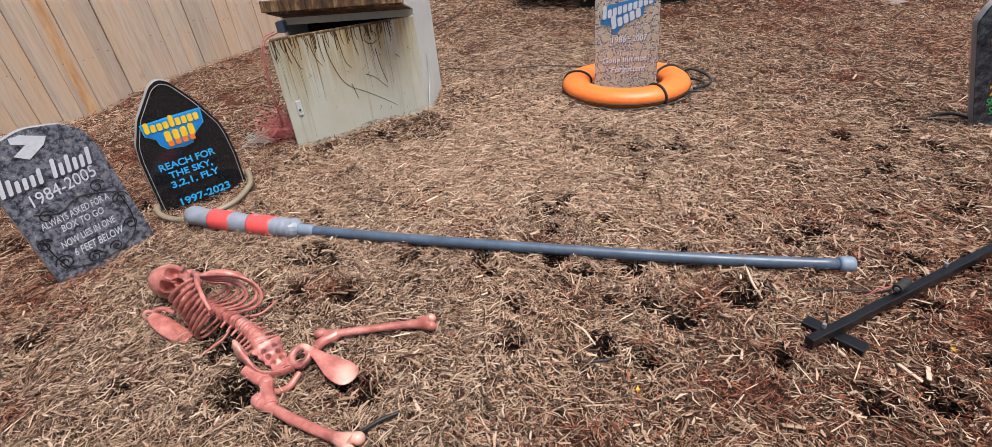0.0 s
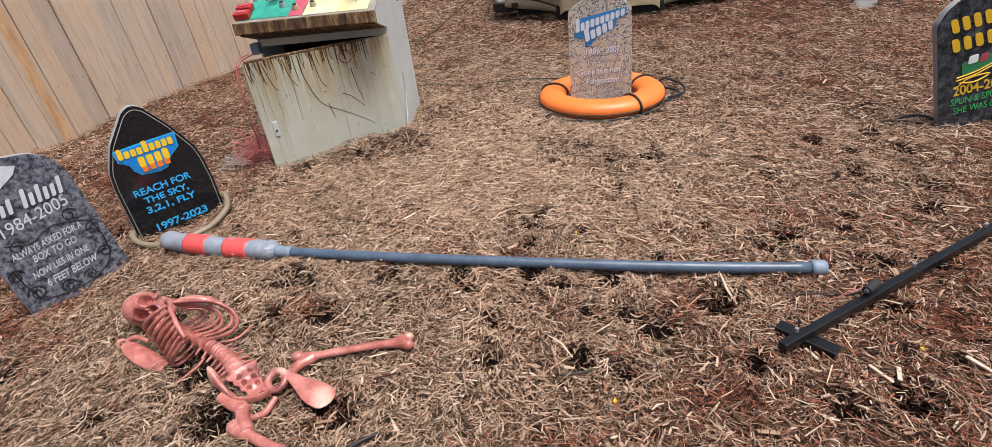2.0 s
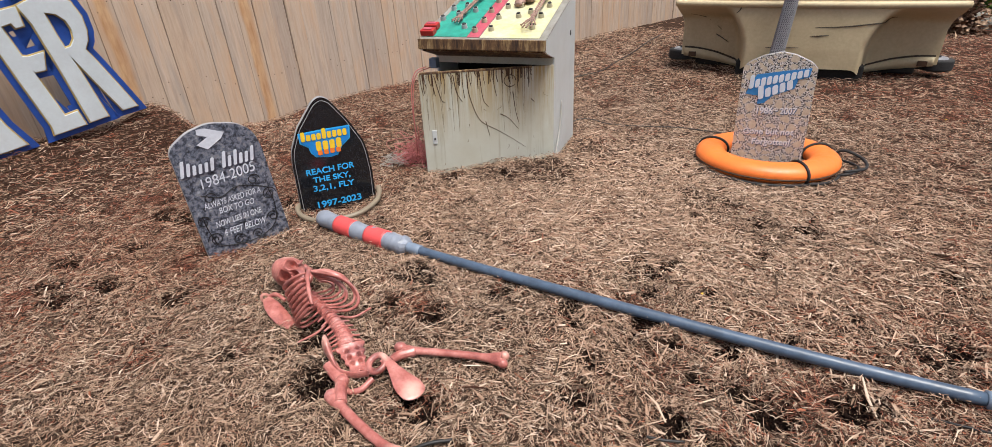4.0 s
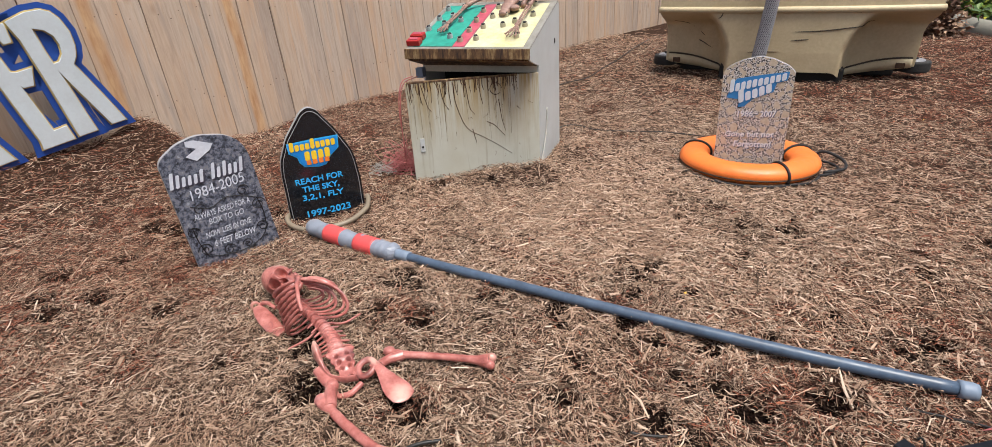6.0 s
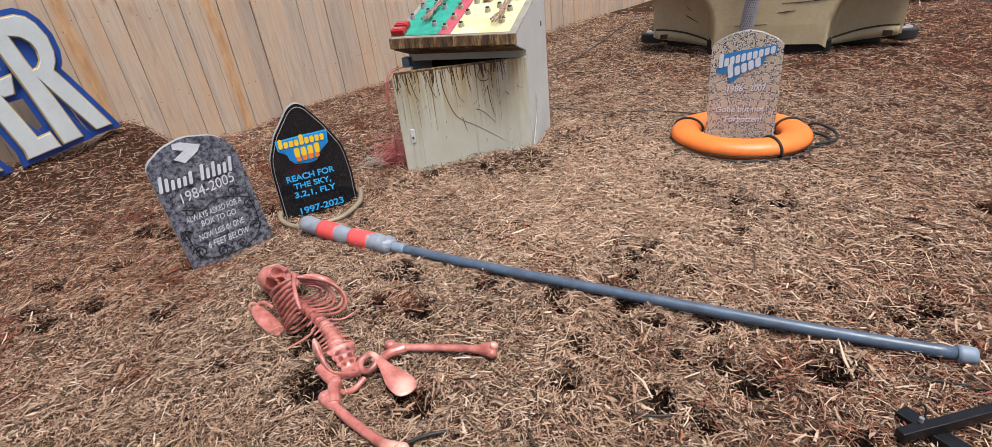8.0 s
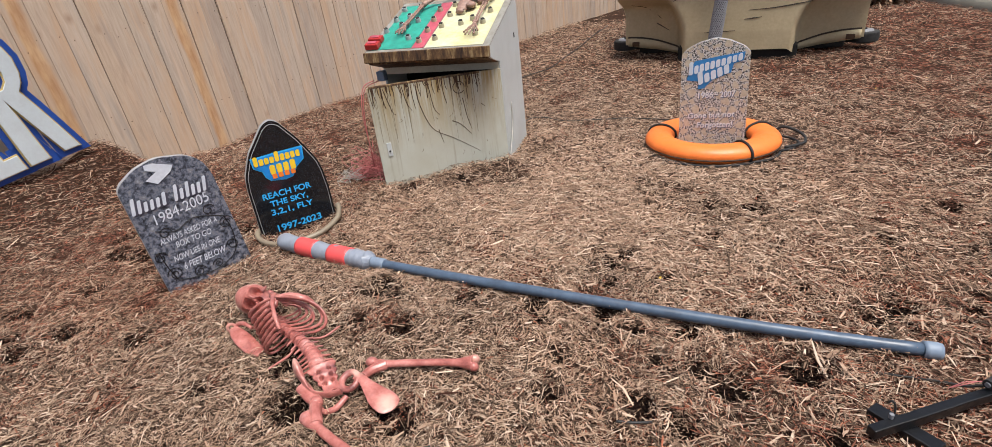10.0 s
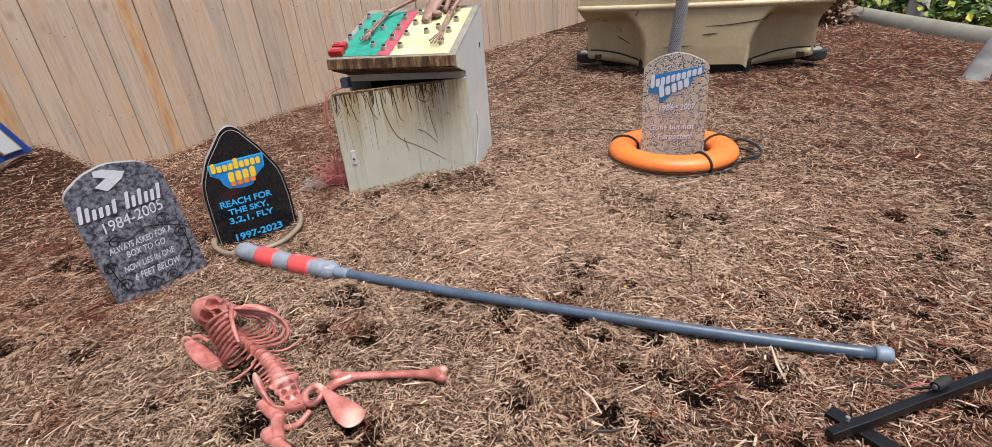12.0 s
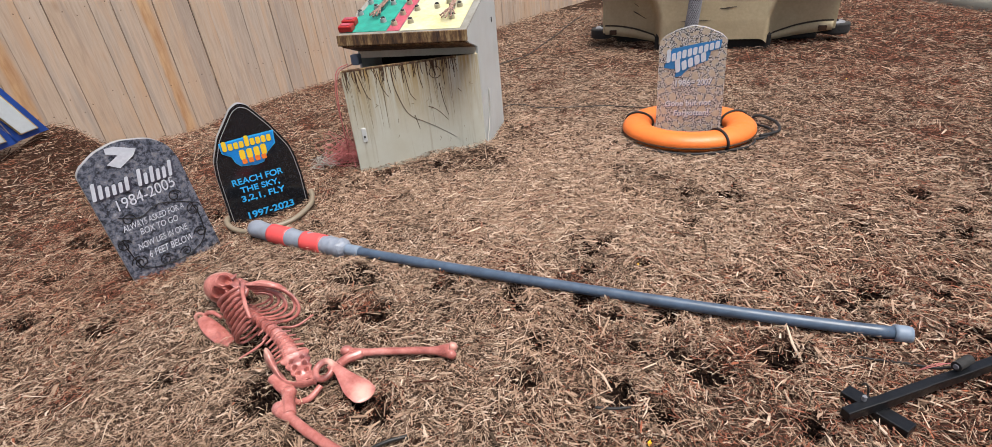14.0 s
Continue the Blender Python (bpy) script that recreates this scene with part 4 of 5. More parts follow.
bm = tube(bmesh.new(), run(0.19, 0.985, 40), 0.0208, 16)
part("pipe", bm, PIPE_GREY, pole, smooth=True)
bm = tube(bmesh.new(), run(0.982, 1.0, 4), lambda t: 0.0275 - 0.003 * (t > 0.9), 16)
part("end_cap", bm, CAP_GREY, pole, "pale grey plastic end cap", True)
bm = tube(bmesh.new(), run(0.0, 0.212, 60), lambda t: 0.0435 - 0.010 * math.exp(-t * 50) + 0.0022 * math.sin(t * 120) * (t > 0.7) + 0.002 * math.sin(t * 31), 20)
for v in bm.verts:
    v.co += Vector((noise.noise(v.co * 24), noise.noise(v.co * 24 + Vector((5, 0, 0))), noise.noise(v.co * 24 + Vector((0, 9, 0))))) * 0.004
part("padding", bm, TAPE_GREY, pole, "lumpy grey taped padding", True)
for t0, t1 in ((0.052, 0.094), (0.128, 0.170)):
    bm = tube(bmesh.new(), run(t0, t1, 10), 0.0468, 24)
    part("red_band", bm, TAPE_RED, pole, "red tape band", True)
bm = tube(bmesh.new(), run(0.208, 0.218, 4), lambda t: 0.046 - 0.014 * t, 16)
for v in bm.verts:
    v.co += Vector((noise.noise(v.co * 40), 0, noise.noise(v.co * 40 + Vector((3, 0, 0))))) * 0.014
part("crumpled_tape", bm, TAPE_GREY, pole, "crumpled tape edge")
bm = tube(bmesh.new(), run(0.214, 0.243, 5), 0.0255, 16)
part("sleeve", bm, CAP_GREY, pole, "short pale grey tape sleeve", True)

# ---- hose round the black stone ----
bm = bmesh.new()
tube(bm, smooth_line([(-1.79, 2.27, 0.02), (-1.785, 2.195, 0.012), (-1.70, 2.125, 0.008), (-1.58, 2.10, 0.010), (-1.48, 2.155, 0.010), (-1.41, 2.24, 0.014), (-1.395, 2.38, 0.024), (-1.435, 2.48, 0.03), (-1.47, 2.53, 0.035)], 8), 0.014, 10)
tagged(part("hose", bm, HOSE, smooth=True), "beige rubber hose bent round the black stone's foot", "hose")

# ---- big letter sign against the fence ----
sign = thing("letter_sign", pose(-3.9178, 2.0027, 0.2, 0, 0, heading), "blue and white cut-out letter sign leaning by the fence", "sign")
R_OUT = [(0.413, 0.851), (0.52, 0.895), (0.605, 0.903), (0.65, 0.885), (0.683, 0.843), (0.712, 0.76), (0.714, 0.671), (0.70, 0.61), (0.670, 0.559), (0.72, 0.45), (0.79, 0.29), (0.851, 0.146), (0.761, 0.135), (0.745, 0.17), (0.66, 0.35), (0.571, 0.551), (0.60, 0.43), (0.64, 0.22), (0.663, 0.114), (0.554, 0.098), (0.548, 0.13), (0.50, 0.45), (0.45, 0.74), (0.432, 0.79)]
R_HOLE = [(0.526, 0.802), (0.585, 0.785), (0.623, 0.745), (0.638, 0.69), (0.634, 0.63), (0.603, 0.585), (0.566, 0.576), (0.548, 0.66)]
E_OUT = [(0.16, 0.80), (0.40, 0.845), (0.403, 0.737), (0.363, 0.728), (0.35, 0.76), (0.295, 0.745), (0.335, 0.565), (0.365, 0.556), (0.447, 0.572), (0.424, 0.468), (0.370, 0.462), (0.355, 0.49), (0.428, 0.165), (0.503, 0.180), (0.522, 0.089), (0.338, 0.061), (0.341, 0.111), (0.272, 0.435), (0.235, 0.62), (0.19, 0.74)]
PL = [(-0.22, 0.72), (0.02, 0.79), (0.12, 0.77), (0.16, 0.68), (0.13, 0.55), (0.03, 0.48), (0.117, 0.171), (0.178, 0.039), (0.070, 0.020), (-0.02, 0.01), (-0.03, 0.05), (-0.11, 0.45), (-0.18, 0.66)]
PL_HOLE = [(-0.06, 0.70), (0.04, 0.70), (0.07, 0.62), (0.0, 0.55), (-0.03, 0.56)]
for loops in ([R_OUT], [E_OUT], [PL]):
    shapes("backing", loops, SIGN_BLUE, sign, 0.012, 0.022, 0.045, "blue painted backing board")
for loops in ([R_OUT, R_HOLE], [E_OUT], [PL, PL_HOLE]):
    shapes("gold_trim", loops, GOLD, sign, -0.012, 0.012, 0.010, "thin gold edge")
    shapes("letter", loops, SIGN_WHITE, sign, -0.0245, 0.014, 0.0, "off-white raised letter", 0.002)

# ---- control cabinet ----
cab = thing("control_cabinet", pose(-0.992, 3.25, 0, 0, 0, 0), "rust-stained grey metal control console with its door ajar", "control cabinet")
HW = 0.380
side_out = [(0.0, -0.06), (0.55, -0.06), (0.53, 0.955), (0.50, 0.975), (-0.20, 0.785), (-0.215, 0.73), (-0.16, 0.705), (0.0, 0.655)]
for s in (-1, 1):
    bm = slab(bmesh.new(), side_out, 0, 0.012)
    ob = part("side_panel", bm, ENAMEL_SIDE, cab)
    ob.matrix_basis = pose(s * HW - 0.006, 0, 0) @ pose(0, 0, 0, 0, 0, 90) @ Matrix.Diagonal((1, -1, 1, 1)) if s > 0 else pose(-HW - 0.006, 0, 0) @ pose(0, 0, 0, 0, 0, 90) @ Matrix.Diagonal((1, -1, 1, 1))
part("back_panel", box(bmesh.new(), 2 * HW - 0.014, 0.012, 1.0, pose(0, 0.535, 0.46), 0.002), ENAMEL_SIDE, cab)
# added near-black plate paints the shade seen past the ajar door
part("interior_shade", box(bmesh.new(), 2 * HW - 0.02, 0.01, 0.7, pose(0, 0.30, 0.30), 0.002), DARK_IN, cab, "near-black plate standing for the shaded interior")
part("underlip", box(bmesh.new(), 2 * HW - 0.014, 0.22, 0.012, pose(0, -0.1, 0.690, -17.6), 0.002), RUSTY_EDGE, cab, "rusted underside of the overhang")
part("header_rail", box(bmesh.new(), 2 * HW - 0.014, 0.014, 0.055, pose(0, 0.004, 0.640), 0.002), CREAM_RAIL, cab, "cream rail above the door, paled to look lit")
part("front_lip", box(bmesh.new(), 2 * HW + 0.02, 0.02, 0.06, pose(0, -0.214, 0.757, -6), 0.004), RUSTY_EDGE, cab, "rust-streaked front lip")
slope = math.degrees(math.atan2(0.19, 0.70))
top_m = pose(0, 0.15, 0.876, slope)
part("desk_top", box(bmesh.new(), 2 * HW + 0.012, 0.735, 0.014, top_m, 0.004), DESK_ENAMEL, cab)
desk = top_m @ pose(0, 0, 0.007)


def film_patch(x0, x1, y0, y1, material, label, skew=0.0):
    bm = bmesh.new()
    pts = [(x0, y0), (x1, y0), (x1 + skew, y1), (x0 + skew, y1)]
    lo = [bm.verts.new(desk @ Vector((x, y, 0.0005))) for x, y in pts]
    hi = [bm.verts.new(desk @ Vector((x, y, 0.003))) for x, y in pts]
    bm.faces.new(hi)
    for i in range(4):
        bm.faces.new((lo[i], lo[(i + 1) % 4], hi[(i + 1) % 4], hi[i]))
    return part("panel_sheet", bm, material, cab, label)


film_patch(-0.345, -0.095, -0.34, 0.30, PANEL_GREEN, "green panel sheet")
film_patch(-0.090, -0.015, -0.345, 0.31, PANEL_RED, "red panel sheet")
film_patch(-0.008, 0.345, -0.35, 0.31, PANEL_YELLOW, "yellow and white worn panel sheet")
knobs = [(-0.33, 0.22), (-0.22, 0.24), (-0.33, 0.06), (-0.25, 0.10), (-0.34, -0.10), (-0.26, -0.03), (-0.15, -0.22), (-0.17, 0.03), (-0.065, 0.18), (-0.06, 0.02), (-0.055, -0.13),
         (0.02, 0.24), (0.10, 0.26), (0.18, 0.27), (0.26, 0.27), (0.03, 0.08), (0.11, 0.10), (0.02, -0.08), (0.14, -0.06), (0.20, 0.0), (0.29, 0.10), (0.28, -0.06), (0.03, -0.25), (0.27, -0.22), (-0.065, -0.27)]
for i, (x, y) in enumerate(knobs):
    m = desk @ pose(x, y, 0.003)
    ivory = x > -0.1
    k = part("knob", cyl(bmesh.new(), 0.0185, 0.016, 0.024, m @ pose(0, 0, 0.012), 18), KNOB_WHITE if ivory else KNOB_STEEL, cab, "ivory knob" if ivory else "steel push button", False)
    part("knob_cap", cyl(bmesh.new(), 0.0125, 0.011, 0.005, m @ pose(0, 0, 0.0265), 14), BLACK_RUBBER, k, "black centre")
for x, y in ((-0.345, -0.315), (-0.355, -0.235)):
    m = desk @ pose(x, y, 0.0)
    k = part("switch_box", box(bmesh.new(), 0.085, 0.055, 0.035, m @ pose(0, 0, 0.0205), 0.006), SWITCH_RED, cab, "red plastic switch box")
    part("switch_recess", box(bmesh.new(), 0.055, 0.03, 0.004, m @ pose(0, 0, 0.0405), 0.002), PANEL_RED, k)
part("key_slot", box(bmesh.new(), 0.004, 0.018, 0.032, pose(HW + 0.008, 0.40, 0.74), 0.003), BLACK_RUBBER, cab, "black slot in the side")
bm = bmesh.new()
tube(bm, smooth_line([(HW + 0.012, 0.16, 0.36), (HW + 0.014, 0.13, 0.22), (HW + 0.02, 0.02, 0.1), (HW + 0.02, -0.04, 0.03)], 6), 0.004, 6)
part("side_cable", bm, WHITE_WIRE, cab, "thin white cable down the side", True)

door_m = pose(HW, -0.006, 0, 0, 0, 26.6)
door = part("door", box(bmesh.new(), 0.80, 0.02, 0.665, pose(-0.40, -0.01, 0.287), 0.004), ENAMEL, cab, "stained grey door with dark drips")
door.matrix_basis = door_m
part("latch_plate", box(bmesh.new(), 0.028, 0.006, 0.085, pose(-0.735, -0.023, 0.235), 0.002), ENAMEL_SIDE, door, "small metal latch plate")
part("latch_hole", cyl(bmesh.new(), 0.006, 0.006, 0.004, pose(-0.735, -0.0275, 0.225, 90), 12), BLACK_RUBBER, door)
for k in range(95):
    x = -0.795 + 0.66 * random.random()
    ln = random.choice((0.03, 0.04, 0.05, 0.06, 0.08, 0.11, 0.15, 0.34)) * random.uniform(0.7, 1.2)
    w = random.uniform(0.0016, 0.0034) if ln < 0.2 else 0.0009
    bm = tube(bmesh.new(), smooth_line([(x, -0.0205, 0.618), (x + random.gauss(0, 0.002), -0.0205, 0.618 - ln * 0.5), (x + random.gauss(0.003, 0.005), -0.0205, 0.618 - ln)], 4), lambda t, w=w: w * (1 - 0.35 * t), 5)
    part("drip", bm, RUST if ln < 0.2 else FAINT_RUST, door, smooth=True)
for pts in (((-0.52, 0.60), (-0.515, 0.50), (-0.49, 0.40), (-0.46, 0.33), (-0.42, 0.29), (-0.35, 0.25), (-0.26, 0.19), (-0.18, 0.13)), ((-0.33, 0.35), (-0.28, 0.32), (-0.22, 0.25)), ((-0.71, 0.60), (-0.68, 0.47), (-0.66, 0.44)), ((-0.445, 0.60), (-0.43, 0.45), (-0.40, 0.40)), ((-0.42, 0.31), (-0.40, 0.22)), ((-0.60, 0.60), (-0.585, 0.50), (-0.555, 0.44)), ((-0.25, 0.48), (-0.235, 0.36), (-0.215, 0.28)), ((-0.14, 0.43), (-0.12, 0.41))):
    part("drip", tube(bmesh.new(), smooth_line([(x, -0.0205, z) for x, z in pts], 5), lambda t: 0.0024 - 0.0012 * t, 5), RUST, door, smooth=True)
chips = random.Random(5)
for k in range(16):
    x, z = chips.uniform(-0.78, -0.05), chips.uniform(0.06, 0.52)
    part("paint_chip", tube(bmesh.new(), [(x, -0.0203, z), (x + chips.gauss(0, 0.006), -0.0203, z - 0.008), (x + chips.gauss(0, 0.010), -0.0203, z - chips.uniform(0.012, 0.03))], lambda t: 0.0016 * (1 - 0.6 * t), 5), FAINT_RUST, door)
part("ring_mark", tube(bmesh.new(), [(-0.265 + 0.035 * math.cos(a), -0.0205, 0.545 + 0.035 * math.sin(a)) for a in (k * 0.35 for k in range(17))], 0.0022, 5), RUST, door, "dark ring mark", True)
part("top_rust", box(bmesh.new(), 0.66, 0.0215, 0.012, pose(-0.46, -0.0105, 0.6165), 0.002), RUSTY_EDGE, door, "rusted top edge")
part("junction_block", box(bmesh.new(), 0.05, 0.05, 0.06, pose(-HW + 0.01, -0.07, 0.62), 0.004), CAP_GREY, cab, "small pale grey terminal block")

bm = bmesh.new()
for k in range(26):
    c = Vector((-1.46, 3.00, 0.09))
    pts = [c + Vector((random.gauss(0, 0.085), random.gauss(0, 0.06), abs(random.gauss(0, 0.09)) - 0.08)) for _ in range(6)]
    tube(bm, smooth_line(pts, 6), 0.0017, 5)
tube(bm, smooth_line([(-1.36, 3.06, 0.62), (-1.385, 2.95, 0.60), (-1.40, 2.91, 0.45), (-1.40, 2.92, 0.2), (-1.44, 2.98, 0.05)], 6), 0.003, 5)
tube(bm, smooth_line([(-1.35, 3.10, 0.61), (-1.39, 2.97, 0.58), (-1.405, 2.93, 0.40), (-1.42, 2.95, 0.10)], 6), 0.003, 5)
tagged(part("wire_tangle", bm, PINK_WIRE, smooth=True), "tangle of thin pink wires beside the control console", "wires", kind="stuff")

bm = bmesh.new()
for k in range(9):
    pts = [Vector((-1.58 + random.gauss(0, 0.06), 2.93 + random.gauss(0, 0.05), 0.02 + abs(random.gauss(0, 0.03)))) for _ in range(6)]
    tube(bm, smooth_line(pts, 6), 0.0014, 5)
tagged(part("wire_tangle", bm, WHITE_WIRE, smooth=True), "tangle of thin grey-white wires on the mulch", "wires", kind="stuff")


def cable(points, r, material, label):
    bm = bmesh.new()
    pts = [(x, y, height(x, y) + z + 0.014) for x, y, z in points]
    tube(bm, smooth_line(pts, 8), r, 6)
    return tagged(part("cable", bm, material, smooth=True), label, "cable")


cable([(-1.30, 4.95, 0.015), (-1.02, 5.42, 0.015), (-0.90, 5.58, 0.02), (-0.76, 5.83, 0.025), (-0.69, 6.42, 0.015), (-0.59, 7.05, 0.02), (-0.49, 7.78, 0.02), (-0.36, 8.55, 0.015)], 0.0055, BLACK_WIRE, "black cable running over the mulch behind the console")
cable([(-0.68, 3.86, 0.03), (-0.65, 4.13, 0.012), (-0.54, 4.18, 0.012), (-0.38, 4.10, 0.012), (-0.08, 4.06, 0.012), (0.12, 4.07, 0.012), (0.4, 4.0, 0.01)], 0.0038, BLACK_WIRE, "thin black cable from the console to the life ring")

# ---- bones draped over the console ----
def bone(bm, a, b, r, knob=1.7, seg=10, bow=0.0):
    """A long bone with swollen ends."""
    a, b = Vector(a), Vector(b)
    d = (b - a).normalized()
    s = Vector((-d.y, d.x, 0))
    pts = [a.lerp(b, t) + s * bow * math.sin(math.pi * t) for t in (k / 14 for k in range(15))]
    tube(bm, pts, lambda t: r * (1 + (knob - 1) * (math.exp(-(t / 0.09) ** 2) + math.exp(-((1 - t) / 0.09) ** 2))), seg)


def fingers(bm, wrist, way, spread_deg, size, drop=Vector((0, 0, -0.012))):
    base = math.atan2(way[1], way[0])
    w = Vector(wrist)
    for i in range(5):
        a = base + radians((i - 2) * spread_deg)
        d = Vector((math.cos(a), math.sin(a), -0.25))
        ln = size * (0.75, 0.95, 1.0, 0.95, 0.7)[i]
        p0 = w + d * 0.015
        for k in range(3):
            p1 = p0 + d * ln * (0.48, 0.3, 0.22)[k]
            bone(bm, p0, p1, 0.0038, 1.5, 6)
            p0 = p1
    ball(bm, 0.016, Matrix.Translation(w), (1, 1, 0.6), 8)


def desk_at(x, y, z):
    return cab.matrix_basis @ desk @ Vector((x, y, z))


bm = bmesh.new()
e1, e2 = desk_at(-0.195, 0.22, 0.035), desk_at(0.245, 0.165, 0.04)
w1, w2 = desk_at(-0.22, -0.06, 0.028), desk_at(0.245, -0.10, 0.03)
s1, s2 = desk_at(0.03, 0.40, 0.08), desk_at(0.32, 0.40, 0.10)
bone(bm, s1, e1, 0.011), bone(bm, s2, e2, 0.011)
for e, w in ((e1, w1), (e2, w2)):
    q = Vector((0.008, 0.004, 0))
    bone(bm, e + q, w + q, 0.006), bone(bm, e - q, w - q, 0.0055)
fingers(bm, w1, (0.02, -1), 9, 0.12)
fingers(bm, w2, (0.05, -1), 9, 0.16)
for k in range(5):
    y = 0.36 + 0.03 * k
    pts = [desk_at(0.19 + 0.11 * math.cos(w), y + 0.02 * math.sin(w), 0.10 + 0.085 * math.sin(w)) for w in (math.pi * 2 * j / 18 for j in range(18))]
    tube(bm, pts, 0.006, 6, True)
tube(bm, [desk_at(0.19, 0.22 + 0.05 * k, 0.02 + 0.012 * k) for k in range(7)], lambda t: 0.017 + 0.005 * math.sin(t * 60), 8)
tube(bm, smooth_line([desk_at(0.16, 0.50, 0.10), desk_at(0.14, 0.36, 0.085), desk_at(0.115, 0.24, 0.055), desk_at(0.10, 0.13, 0.030), desk_at(0.095, 0.08, 0.022)], 5), lambda t: 0.075 - 0.052 * t + 0.006 * math.sin(t * 40), 12, squash=0.5)
ball(bm, 0.05, Matrix.Translation(desk_at(0.15, 0.17, 0.03)), (0.7, 1.0, 0.4), 10)
for v in bm.verts:
    v.co += Vector((noise.noise(v.co * 55), noise.noise(v.co * 55 + Vector((7, 0, 0))), noise.noise(v.co * 55 + Vector((0, 7, 0))))) * 0.004
tagged(part("skeleton_prop", bm, BONE_DARK, smooth=True), "brown-stained plastic skeleton slumped over the control console", "skeleton prop")

# ---- plastic skeleton on the mulch ----
bm = bmesh.new()
UP = Vector((0, 0, 1))


def plate(points, width, thick=0.16, seg=14):
    tube(bm, smooth_line(points, 8), width, seg, squash=thick)


# spine: stacked vertebrae with side spurs
spine = smooth_line([(-1.21, 1.475, 0.085), (-1.14, 1.43, 0.085), (-1.075, 1.388, 0.088), (-0.973, 1.333, 0.088), (-0.90, 1.292, 0.083), (-0.842, 1.25, 0.078), (-0.80, 1.205, 0.075)], 10)
ns = len(spine)
tube(bm, spine, lambda t: 0.009 + 0.008 * t, 10)
for i in range(0, ns, 4):
    d = (spine[min(i + 1, ns - 1)] - spine[max(i - 1, 0)]).normalized()
    r = 0.015 + 0.015 * i / ns
    tube(bm, [spine[i] + d * q * 0.0125 for q in (-1, -0.75, 0.0, 0.75, 1)], lambda t, r=r: r * (1.0 if t in (0.25, 0.75) else 0.86), 12)
    side = Vector((-d.y, d.x, 0))
    if i > 3:
        for q in (-1, 1):
            tube(bm, [spine[i] + side * q * r * 0.7, spine[i] + side * q * r * 1.3 - UP * 0.004, spine[i] + side * q * r * 1.9 - UP * 0.010], lambda t: 0.0058 - 0.002 * t, 6)
# rib cage, rolled over: the far ribs stand open as nested hoops, the near ribs hang down from the torn breast edge
def hoop(front_end, back_end, belly, full, width, squash=1.8):
    mid = (front_end + back_end) / 2
    pts = []
    for k in range(25):
        w = math.pi * k / 24
        pts.append(mid + (front_end - mid) * math.cos(w) + (belly - mid) * math.sin(w) ** full)
    tube(bm, pts, lambda t: width * (0.9 + 0.3 * math.sin(math.pi * t)), 8, squash=squash)


def between(a, b, f):
    return Vector(a).lerp(Vector(b), f)


for i in range(7):
    f = i / 6
    sway = 0.010 * math.sin(i * 2.3)
    hoop(between((-1.080, 1.418, 0.195), (-1.086, 1.462, 0.120), f), between((-0.995, 1.347, 0.085), (-1.105, 1.428, 0.085), f), between((-0.888, 1.424, 0.125), (-1.040, 1.468, 0.100), f) + Vector((sway, 0, sway * 0.6)),
         0.62 + 0.2 * f, 0.0050 - 0.0014 * f, 1.25)
for i in range(8):
    f = i / 7
    hoop(between((-0.993, 1.284, 0.140), (-1.096, 1.411, 0.190), f), between((-1.004, 1.348, 0.060), (-1.158, 1.460, 0.080), f), between((-1.074, 1.291, 0.030), (-1.192, 1.385, 0.120), f ** 1.2), 0.85, 0.0043)
tube(bm, smooth_line([(-0.985, 1.290, 0.150), (-1.02, 1.325, 0.176), (-1.062, 1.378, 0.196), (-1.085, 1.418, 0.198), (-1.105, 1.45, 0.18)], 6), lambda t: 0.0062 + 0.004 * t, 10, squash=0.9)
tube(bm, smooth_line([(-1.085, 1.418, 0.198), (-1.13, 1.462, 0.175), (-1.165, 1.485, 0.135)], 6), lambda t: 0.010 - 0.003 * t, 8)
plate([(-1.075, 1.425, 0.196), (-1.025, 1.440, 0.196), (-0.975, 1.450, 0.180), (-0.940, 1.452, 0.160)], lambda t: 0.006 + 0.005 * math.sin(math.pi * t), 0.5)
tube(bm, smooth_line([(-0.955, 1.325, 0.07), (-0.965, 1.27, 0.05), (-1.02, 1.215, 0.03)], 6), lambda t: 0.006 - 0.002 * t, 7)
tube(bm, smooth_line([(-0.945, 1.335, 0.075), (-0.885, 1.37, 0.06), (-0.845, 1.435, 0.065)], 6), lambda t: 0.006 - 0.002 * t, 7)
# shoulder blade with its socket
plate([(-1.285, 1.374, 0.060), (-1.250, 1.352, 0.060), (-1.205, 1.328, 0.050), (-1.150, 1.306, 0.030), (-1.11, 1.298, 0.022)], lambda t: 0.013 + 0.020 * math.sin(math.pi * min(1.0, 0.03 + 0.82 * t)), 0.34)
tube(bm, [Vector((-1.296, 1.378, 0.060)) + Vector((0.55, 0.60, 0.2)) * 0.016 * math.cos(a) + Vector((-0.2, -0.1, 0.95)) * 0.016 * math.sin(a) for a in (2 * math.pi * k / 16 for k in range(16))], 0.0065, 8, True)
tube(bm, smooth_line([(-1.28, 1.395, 0.062), (-1.24, 1.388, 0.078), (-1.19, 1.372, 0.072)], 5), lambda t: 0.010 - 0.003 * t, 8)
